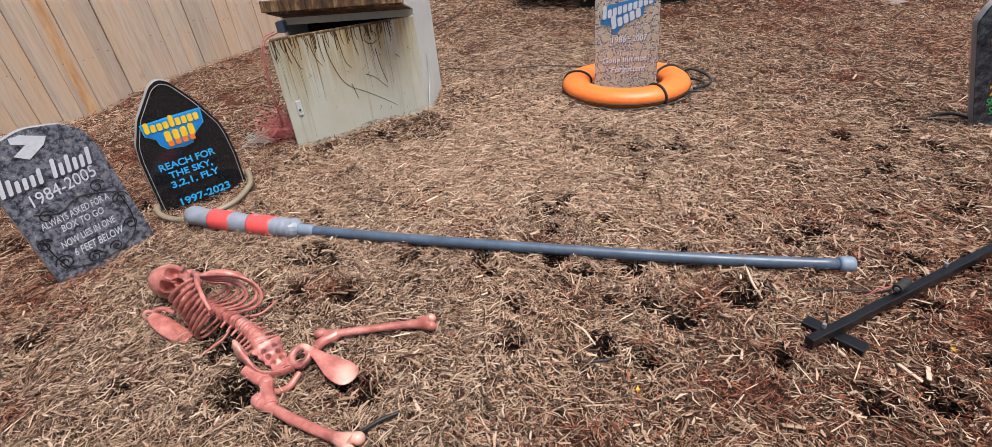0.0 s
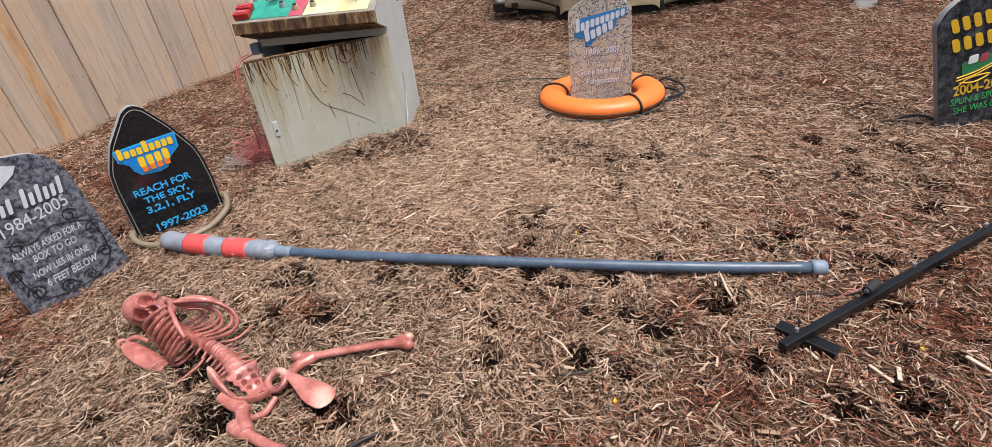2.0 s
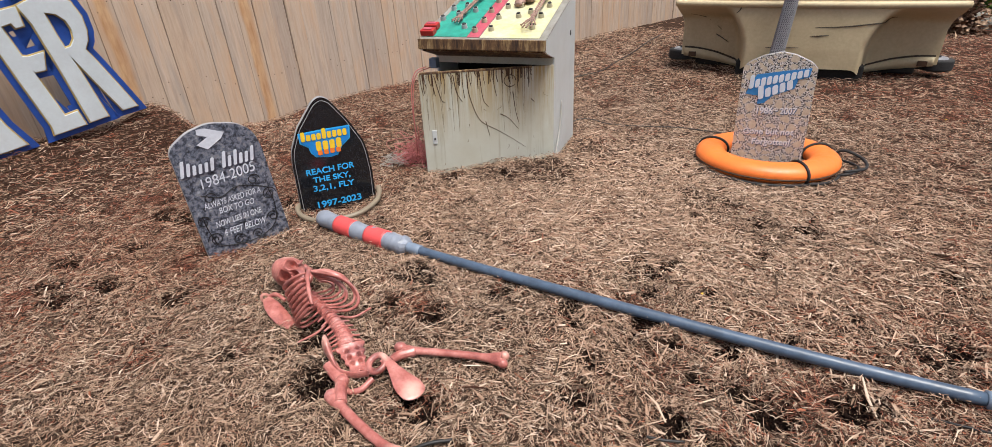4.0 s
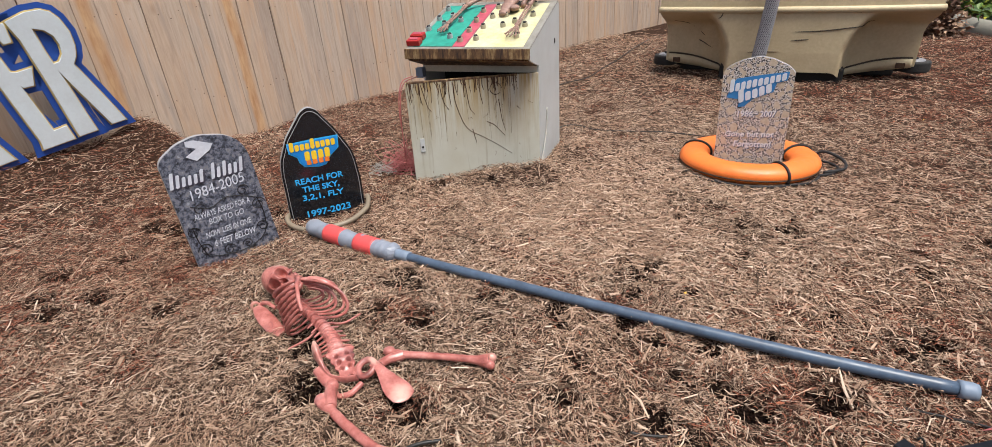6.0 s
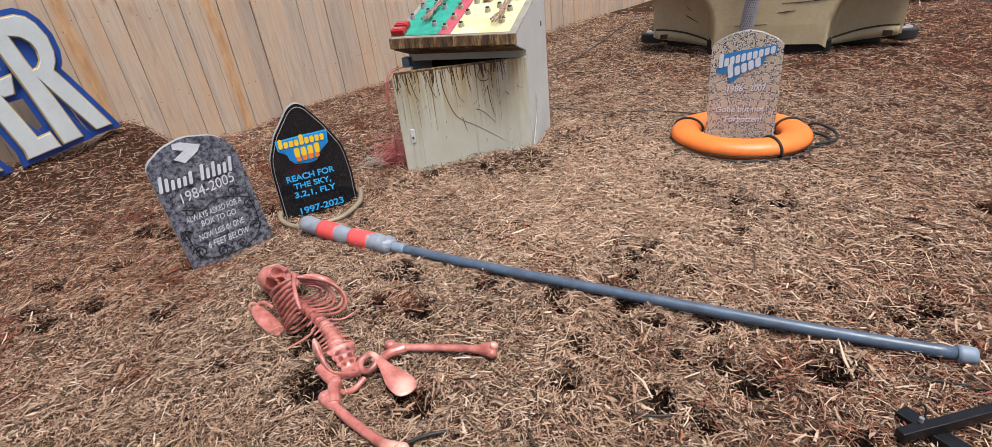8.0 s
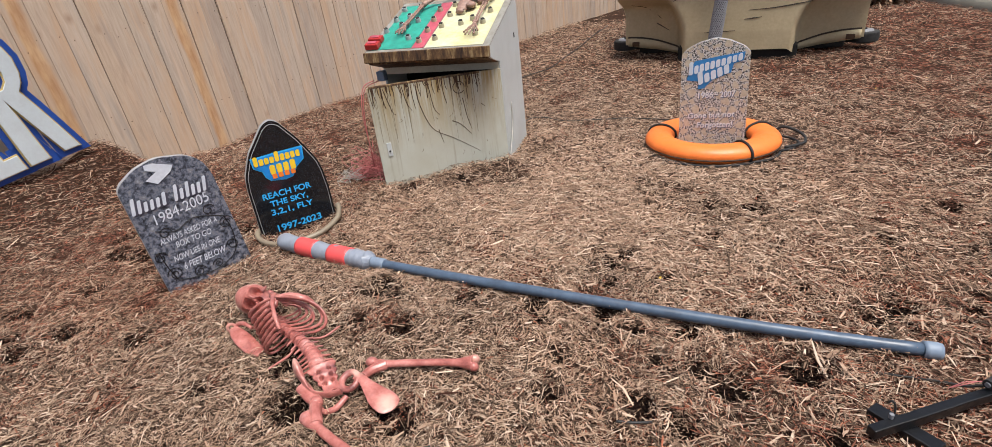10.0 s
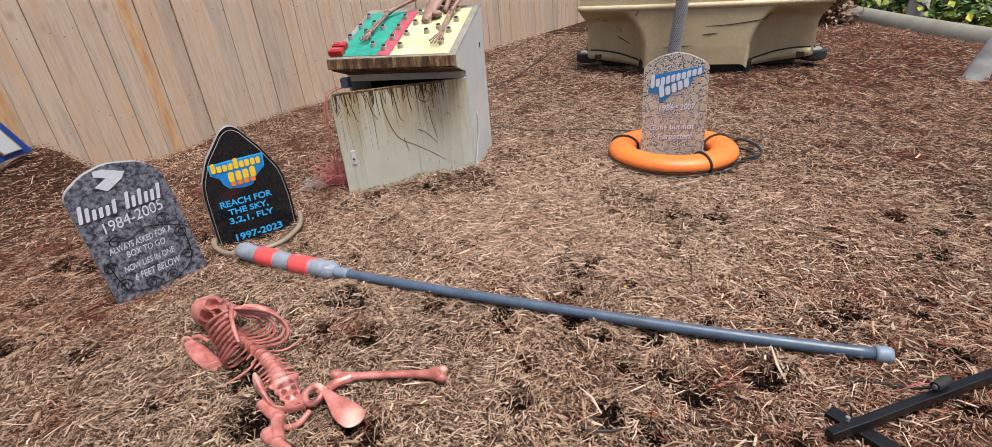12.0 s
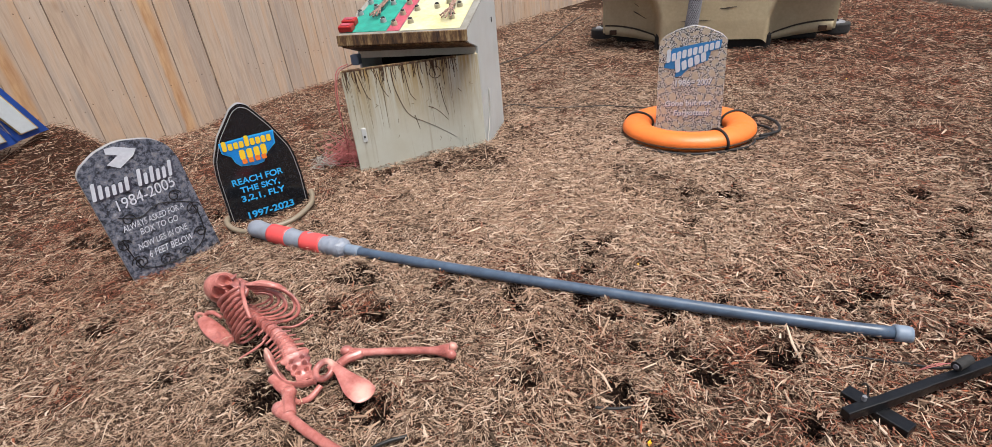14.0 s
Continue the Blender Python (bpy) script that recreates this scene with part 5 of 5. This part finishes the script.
# skull: vault, brow, sockets, cheek bones and upper jaw
S = Vector((-1.270, 1.514, 0.096))
crown = Vector((-0.90, -0.08, 0.36)).normalized()
front = Vector((0.56, -0.58, 0.60))
front = (front - crown * front.dot(crown)).normalized()
cheek = crown.cross(front)
for v in bmesh.ops.create_uvsphere(bm, u_segments=44, v_segments=32, radius=1.0, matrix=Matrix())["verts"]:
    x, y, z = v.co.copy()
    h = 0.080 * z
    w = 0.063 * x * (1.0 if z > 0 else 1.0 + 0.34 * z)
    f = 0.078 * y * (1.0 if z > -0.1 else 1.0 + 0.10 * z)
    if y > 0:
        for ex in (-0.42, 0.42):
            d2 = ((x - ex) / 0.25) ** 2 + ((z + 0.10) / 0.23) ** 2
            f -= 0.050 * math.exp(-d2 ** 2)
        d2 = (x / 0.15) ** 2 + ((z + 0.46) / 0.17) ** 2
        f -= 0.044 * math.exp(-d2 ** 2)
        f += 0.008 * math.exp(-((z - 0.20) / 0.12) ** 2)
        f += 0.014 * math.exp(-((z + 0.78) / 0.14) ** 2)
    v.co = S + cheek * w + front * f + crown * h
tube(bm, [S + crown * -0.076 + cheek * 0.036 * math.cos(a) + front * (0.026 + 0.038 * math.sin(a)) for a in (k * math.pi / 10 for k in range(11))], 0.010, 8, squash=1.3)
tube(bm, [S + crown * (-0.104 + 0.012 * abs(math.cos(a))) + cheek * 0.038 * math.cos(a) + front * (0.014 + 0.044 * math.sin(a)) for a in (k * math.pi / 10 for k in range(11))], 0.009, 8, squash=1.3)
for q in (-1, 1):
    tube(bm, smooth_line([S + cheek * q * 0.060 - crown * 0.012, S + cheek * q * 0.060 + front * 0.032 - crown * 0.026, S + cheek * q * 0.036 + front * 0.062 - crown * 0.032], 5), 0.0055, 7)
    tube(bm, smooth_line([S + cheek * q * 0.052 - crown * 0.03 - front * 0.005, S + cheek * q * 0.046 - crown * 0.07, S + cheek * q * 0.038 - crown * 0.095 + front * 0.014], 5), 0.008, 7)
# sacrum with its rows of holes
ax_s, ac_s = Vector((0.085, -0.079, -0.030)), Vector((0.66, 0.75, 0)).normalized()
out_s = ac_s.cross(ax_s).normalized()
out_s = out_s if out_s.z > 0 else -out_s
holes_s = [(0.22 + 0.22 * k, q * (0.46 + 0.03 * k)) for k in range(3) for q in (-1, 1)]
sheets = []
for layer in (0, 1):
    rows_s = []
    for i in range(41):
        u_s = i / 40
        half_s = 0.047 - 0.026 * u_s + 0.003 * math.sin(u_s * 25)
        row_s = []
        for j in range(37):
            w_s = -1 + 2 * j / 36
            lift_s = 0.010 * (1 - w_s * w_s) + 0.002 * math.cos(u_s * 19)
            for hu, hw in holes_s:
                lift_s -= 0.018 * math.exp(-(((u_s - hu) / 0.062) ** 2 + ((w_s - hw) * half_s / 0.0062) ** 2) ** 2)
            row_s.append(bm.verts.new(Vector((-0.785, 1.205, 0.084)) + ax_s * u_s + ac_s * w_s * half_s + out_s * (lift_s if not layer else -0.016 + 0.008 * abs(w_s))))
        rows_s.append(row_s)
    sheets.append(rows_s)
for layer, rows_s in enumerate(sheets):
    for r0, r1 in zip(rows_s, rows_s[1:]):
        for j in range(36):
            f_s = (r0[j], r0[j + 1], r1[j + 1], r1[j])
            bm.faces.new(f_s if layer else f_s[::-1])
rim = [[sh[0][j] for j in range(37)] + [sh[i][36] for i in range(1, 41)] + [sh[40][j] for j in range(35, -1, -1)] + [sh[i][0] for i in range(39, 0, -1)] for sh in sheets]
for k in range(len(rim[0])):
    n1 = (k + 1) % len(rim[0])
    bm.faces.new((rim[0][k], rim[0][n1], rim[1][n1], rim[1][k]))
# near hip bone: an upright blade that sweeps into a thin arm
plate([(-0.872, 1.190, 0.100), (-0.848, 1.164, 0.092), (-0.812, 1.136, 0.072), (-0.772, 1.112, 0.056), (-0.72, 1.108, 0.054), (-0.668, 1.124, 0.060)], lambda t: 0.0055 + 0.0085 * math.exp(-((t - 0.20) / 0.20) ** 2), 2.8)
plate([(-0.82, 1.128, 0.055), (-0.775, 1.10, 0.048), (-0.75, 1.088, 0.045)], lambda t: 0.024 - 0.004 * t, 0.7)
tube(bm, smooth_line([(-0.735, 1.082, 0.032), (-0.708, 1.064, 0.026), (-0.672, 1.078, 0.032), (-0.652, 1.122, 0.045)], 6), 0.0100, 9)
# far hip bone: ring, neck and broad paddle
tube(bm, [(-0.664 + 0.027 * math.cos(a), 1.172 + 0.029 * math.sin(a), 0.062 + 0.010 * math.sin(a)) for a in (2 * math.pi * k / 20 for k in range(20))], 0.0115, 9, True)
plate([(-0.650, 1.192, 0.070), (-0.618, 1.178, 0.068), (-0.585, 1.158, 0.060), (-0.552, 1.138, 0.052), (-0.520, 1.122, 0.046), (-0.495, 1.110, 0.040), (-0.478, 1.102, 0.036)],
      lambda t: (0.018 + 0.025 * (lambda q: q * q * (3 - 2 * q))(max(0.0, min(1.0, (t - 0.15) / 0.5)))) * math.sqrt(max(0.02, 1 - max(0.0, (t - 0.74) / 0.26) ** 2)), 0.16)
# thigh bones
F0, F1 = Vector((-0.622, 1.270, 0.05)), Vector((-0.288, 1.333, 0.042))


def thigh(a, b, r, bow):
    d = (b - a).normalized()
    side = Vector((-d.y, d.x, 0))
    pts = [a.lerp(b, t) + side * bow * math.sin(math.pi * t) for t in (k / 24 for k in range(25))]
    tube(bm, pts, lambda t: r * (1 + 0.45 * math.exp(-(t / 0.10) ** 2) + 1.0 * math.exp(-((1 - t) / 0.11) ** 2)), 14, squash=0.9)
    for q in (-1, 1):
        ball(bm, r * 1.25, Matrix.Translation(b + side * q * r * 1.35 + d * 0.006), (1.05, 0.95, 1.0), 14)


thigh(F0, F1, 0.0138, 0.006)
ball(bm, 0.0215, Matrix.Translation(F0 + Vector((-0.012, 0.006, 0.004))), (1.1, 0.9, 0.9), 12)
tube(bm, smooth_line([F0 + Vector((0.040, 0.006, 0)), (-0.618, 1.240, 0.053), (-0.632, 1.205, 0.056)], 5), lambda t: 0.018 - 0.003 * t, 10)
G0, G1 = Vector((-0.728, 1.012, 0.042)), Vector((-0.425, 0.883, 0.035))
thigh(G0, G1, 0.0155, -0.006)
ball(bm, 0.024, Matrix.Translation((-0.737, 1.076, 0.05)), (1, 1, 0.9), 12)
tube(bm, smooth_line([(-0.737, 1.076, 0.05), (-0.722, 1.045, 0.047), G0 + Vector((0.035, -0.012, 0))], 5), lambda t: 0.019 + 0.003 * t, 10)
ball(bm, 0.022, Matrix.Translation(G0 + Vector((-0.012, 0.008, 0))), (1, 1.1, 0.9), 12)
for v in bm.verts:
    v.co += Vector((noise.noise(v.co * 45), noise.noise(v.co * 45 + Vector((7, 0, 0))), noise.noise(v.co * 45 + Vector((0, 7, 0))))) * 0.0012
bones = tagged(part("skeleton_prop", bm, BONE, smooth=True), "armless red-tinted plastic skeleton lying broken on the mulch", "skeleton prop")
blend = bones.modifiers.new("blend", "REMESH")
blend.mode, blend.voxel_size, blend.use_smooth_shade = "VOXEL", 0.0018, True
soften = bones.modifiers.new("soften", "SMOOTH")
soften.factor, soften.iterations = 0.5, 2

cable([(-0.43, 0.92, 0.012), (-0.37, 0.958, 0.016), (-0.316, 0.994, 0.012)], 0.006, BLACK_WIRE, "short black rod lying beside the bones")

# ---- black light stand lying down ----
S0, S1 = Vector((0.853, 1.208, 0.056)), Vector((2.35, 2.03, 0.062))
sd = (S1 - S0).normalized()
yaw = math.degrees(math.atan2(sd.y, sd.x))
ln = (S1 - S0).length
stand = thing("light_stand", pose(*S0, 0, -math.degrees(math.asin(sd.z)), yaw), "black wooden bar with small lamps lying on the mulch", "light stand")
bm = box(bmesh.new(), ln, 0.027, 0.032, pose(ln / 2, 0, -0.002), 0.003)
bmesh.ops.subdivide_edges(bm, edges=[e for e in bm.edges if e.calc_length() > 1], cuts=40)
for v in bm.verts:
    v.co += Vector((0, noise.noise(v.co * 11), noise.noise(v.co * 11 + Vector((4, 0, 0))))) * 0.0025
part("bar", bm, BLACK_STEEL, stand)
part("foot_bar", box(bmesh.new(), 0.175, 0.045, 0.028, pose(0.115, 0.0, -0.033, 0, 0, -46 - yaw), 0.003), BLACK_STEEL, stand)
lamp = part("lamp", cyl(bmesh.new(), 0.014, 0.014, 0.06, pose(0.405, 0.008, 0.034, 0, 90, 8), 18), BLACK_RUBBER, stand, "small black cylinder lamp", False)
part("lens", cyl(bmesh.new(), 0.007, 0.007, 0.004, pose(0.374, 0.0035, 0.034, 0, 90, 8), 16), HUB, lamp, "small grey lens")
for x in (0.07, 0.63, 1.04):
    k = part("screw_eye", cyl(bmesh.new(), 0.006, 0.006, 0.014, pose(x, 0.010, 0.022), 10), HUB, stand, "small grey bolt")
bm = tube(bmesh.new(), smooth_line([(0.082, 0.012, 0.02), (0.085, 0.018, 0.045), (0.08, 0.026, 0.058), (0.075, 0.03, 0.05)], 6), 0.003, 6)
part("wire", bm, BLACK_WIRE, stand, "short black wire", True)
for q in (0.0, 0.007):
    bm = tube(bmesh.new(), smooth_line([(0.30 + q, 0.045, 0.01), (0.335, 0.036 - q, 0.028), (0.37, 0.024, 0.03), (0.39, 0.014, 0.03)], 6), 0.0013, 6)
    part("wire", bm, PINK_WIRE, stand, "thin pink lamp wire", True)
cable([(0.94, 1.512, -0.012), (0.985, 1.503, 0.0), (1.03, 1.49, 0.003), (1.11, 1.472, 0.005), (1.165, 1.448, 0.022), (1.2, 1.437, 0.04)], 0.004, BLACK_WIRE, "thin black lead to the bar's lamp")

# ---- cream ride car ----
car = thing("ride_car", pose(1.05, 5.88, -0.01, 0, 0, -7), "scuffed cream fibreglass ride car with scalloped front", "ride car")


def hull(x, z):
    """Depth of the front skin behind its foremost line; x from the centre."""
    a = abs(x)
    back = 0.10 * (a / 1.2) ** 2 + 0.05 * max(0, 0.3 - z)
    cove = max(0.0, min(1.0, (a - 0.50 - 0.22 * max(0, (z - 0.30)) ** 1.2 * 2.2) / 0.10))
    cove = cove * cove * (3 - 2 * cove)
    fade = max(0.0, min(1.0, (0.67 - z) / 0.16))
    fade = fade * fade * (3 - 2 * fade)
    return back + cove * fade * (0.34 - 0.12 * max(0, (a - 0.8)) / 0.4)


def box_wheel(x, y, z):
    """A tyre lying flat, with rounded shoulders."""
    bm = cyl(bmesh.new(), 0.128, 0.128, 0.10, pose(x, y, z), 36)
    caps = [f for f in bm.faces if len(f.verts) > 4]
    bmesh.ops.bevel(bm, geom=list({e for f in caps for e in f.edges}), offset=0.018, segments=3, profile=0.5, affect="EDGES")
    return bm


def skirt_foot(a):
    if a < 0.56:
        return 0.125 - 0.075 * math.exp(-((a - 0.56) / 0.06) ** 2)
    return 0.05 + 0.10 * (a - 0.56) / 0.6


def skirt_top(a):
    return 0.10 + 0.125 * math.sin(max(0.0, min(1.0, (a - 0.56) / 0.58)) * math.pi * 0.5)


bm = bmesh.new()
NXc, NZc = 96, 40
grid = []
for j in range(NZc + 1):
    row = []
    for i in range(NXc + 1):
        x = -1.16 + 2.32 * i / NXc
        a = abs(x)
        low = skirt_foot(a)
        z = low + (0.98 - low) * j / NZc
        wide = 1.0 if z > 0.62 else 0.955 + 0.045 * max(0, (z - 0.45) / 0.17)
        row.append(bm.verts.new((x * wide, hull(x, z), z)))
    grid.append(row)
for j in range(NZc):
    for i in range(NXc):
        bm.faces.new((grid[j][i], grid[j][i + 1], grid[j + 1][i + 1], grid[j + 1][i]))
part("front_shell", bm, CREAM, car, smooth=True)
bm = bmesh.new()
tube(bm, [(-1.17 + 2.34 * k / 60, 0.0 + 0.10 * ((k - 30) / 30) ** 2, 0.68) for k in range(61)], 0.03, 10)
part("rub_rail", bm, CREAM, car, "rounded cream rim", True)
part("tub", box(bmesh.new(), 2.24, 1.7, 0.72, pose(0, 1.42, 0.62), 0.06), CREAM, car)
part("chassis", box(bmesh.new(), 1.95, 1.75, 0.20, pose(0, 1.30, 0.135), 0.02), DARK_IN, car, "dark chassis beneath the shell")
# added box whose near-black colour stands in for shadow below the front shell
part("underside_shade", box(bmesh.new(), 1.08, 0.40, 0.13, pose(0, 0.28, 0.085), 0.01), DARK_IN, car, "near-black box standing for shade under the front")
for s in (-1, 1):
    bm = bmesh.new()
    rows_f = []
    for k in range(25):
        a = 0.575 + 0.555 * k / 24
        ring_s = []
        for zf, o in ((1.0, 0.0), (1.0, -0.016), (0.0, -0.016), (0.0, 0.02)):
            z = skirt_foot(a) - 0.006 + (skirt_top(a) - skirt_foot(a)) * zf
            ring_s.append(bm.verts.new((s * a * 0.958, hull(a, max(z, 0.02)) + o, z)))
        rows_f.append(ring_s)
    for r0, r1 in zip(rows_f, rows_f[1:]):
        for a in range(4):
            bm.faces.new((r0[a], r0[(a + 1) % 4], r1[(a + 1) % 4], r1[a]))
    bm.faces.new(rows_f[0]), bm.faces.new(rows_f[-1])
    bmesh.ops.recalc_face_normals(bm, faces=bm.faces[:])
    groove = tube(bmesh.new(), [(s * a * 0.958, hull(a, skirt_top(a)) - 0.004, skirt_top(a) + 0.002) for a in (0.57 + 0.56 * k / 24 for k in range(25))], 0.009, 5)
    part("groove", groove, CREAM_CRACK, car, "dark joint above the skirt")
    sk_ = part("skirt", bm, CREAM, car, "lower cream skirt panel", True)
    part("grille", box(bmesh.new(), 0.075, 0.02, 0.05, pose(s * 1.0, hull(1.04, 0.16) - 0.014, 0.155), 0.004), RUST, sk_, "small brown square reflector")
    wheel = part("guide_wheel", box_wheel(s * 1.13, 0.46, 0.135), BLACK_RUBBER, car, "black rubber guide wheel")
    part("rim", cyl(bmesh.new(), 0.082, 0.070, 0.014, pose(s * 1.13, 0.46, 0.190), 24), HUB, wheel, "pale grey hub")
    part("axle_cap", cyl(bmesh.new(), 0.022, 0.018, 0.02, pose(s * 1.13, 0.46, 0.202), 14), BLACK_RUBBER, wheel)
    part("wheel_arm", box(bmesh.new(), 0.26, 0.09, 0.05, pose(s * 1.00, 0.52, 0.10), 0.006), DARK_IN, car)
for pts in (((-0.30, 0.30), (-0.2, 0.305), (-0.02, 0.31)), ((-0.22, 0.10), (-0.1, 0.105)), ((0.08, 0.49), (0.3, 0.50), (0.55, 0.53), (0.72, 0.55)), ((0.05, 0.41), (0.2, 0.425)), ((-0.55, 0.70), (-0.57, 0.63), (-0.6, 0.60)), ((0.5, 0.66), (0.57, 0.65)), ((-0.95, 0.42), (-0.8, 0.36), (-0.66, 0.28)), ((-1.05, 0.56), (-0.9, 0.52), (-0.74, 0.40))):
    bm = tube(bmesh.new(), [(p.x, hull(p.x, p.z) - 0.0005, p.z) for p in smooth_line([(x, 0, z) for x, z in pts], 8)], lambda t: 0.0055 * math.sin(math.pi * (0.1 + 0.8 * t)), 5)
    part("scratch", bm, CREAM_CRACK, car, "dark scratch")

# ---- braided sleeve post ----
bm = bmesh.new()
C0, C1 = Vector((0.795, 5.62, -0.05)), Vector((0.955, 5.74, 1.5))
line = [C0.lerp(C1, k / 40) for k in range(41)]
col = thing("sleeved_post", Matrix(), "upright post wrapped in grey braided mesh sleeve", "post")
tube(bm, line, lambda t: 0.058 - 0.012 * t, 16)
part("core", bm, SLEEVE_IN, col, smooth=True)
bm = bmesh.new()
for k in range(20):
    for q in (-1, 1):
        pts = []
        for j in range(61):
            t = j / 60
            r = 0.060 - 0.012 * t
            a = 2 * math.pi * k / 20 + q * t * 17
            pts.append(C0.lerp(C1, t) + Vector((r * math.cos(a), r * math.sin(a), 0)))
        tube(bm, pts, 0.0036, 4)
tagged(part("braid", bm, SLEEVE, col, "open grey braid", True), kind="stuff")

# ---- fallen leaves and pale splinters ----
bm = bmesh.new()
for x, y in ((1.91, 4.71), (0.33, 1.98), (2.3, 4.9), (0.52, 2.4), (0.35, 1.08), (1.25, 1.2)):
    q = 0.010
    m = pose(x, y, height(x, y) + 0.02, random.uniform(-25, 25), random.uniform(-25, 25), random.uniform(0, 360))
    a, b, c, d = [bm.verts.new(m @ Vector(v)) for v in ((0, -q, 0), (q * 0.6, 0, 0.005), (0, q * 1.3, 0), (-q * 0.6, 0, 0.005))]
    bm.faces.new((a, b, c)), bm.faces.new((a, c, d))
tagged(part("fallen_leaves", bm, DEEP_YELLOW), "small yellow fallen leaves on the mulch", "leaves", kind="stuff")
bm = bmesh.new()
for k in range(300):
    x, y = random.uniform(-2.6, 2.6), random.uniform(0.6, 3.8)
    s = random.uniform(0.025, 0.075)
    box(bm, s, random.uniform(0.005, 0.013), 0.003, pose(x, y, height(x, y) + 0.018, random.gauss(0, 14), random.gauss(0, 10), random.uniform(0, 360)))
tagged(part("wood_splinters", bm, CHIP), "larger pale wood splinters on the mulch", "splinters", kind="stuff")

splinter = part("wood_stick", box(bmesh.new(), 0.09, 0.012, 0.006, pose(0, 0, 0), 0.002), WOOD)
splinter.matrix_basis = pose(1.362, 1.12, height(1.362, 1.12) + 0.022, 0, 3, -61)
tagged(splinter, "pale split wood stick lying on the mulch", "stick")
cable([(0.20, 1.165, 0.012), (0.25, 1.175, 0.016), (0.30, 1.19, 0.012)], 0.0045, BLACK_WIRE, "short black twig-like wire on the mulch")
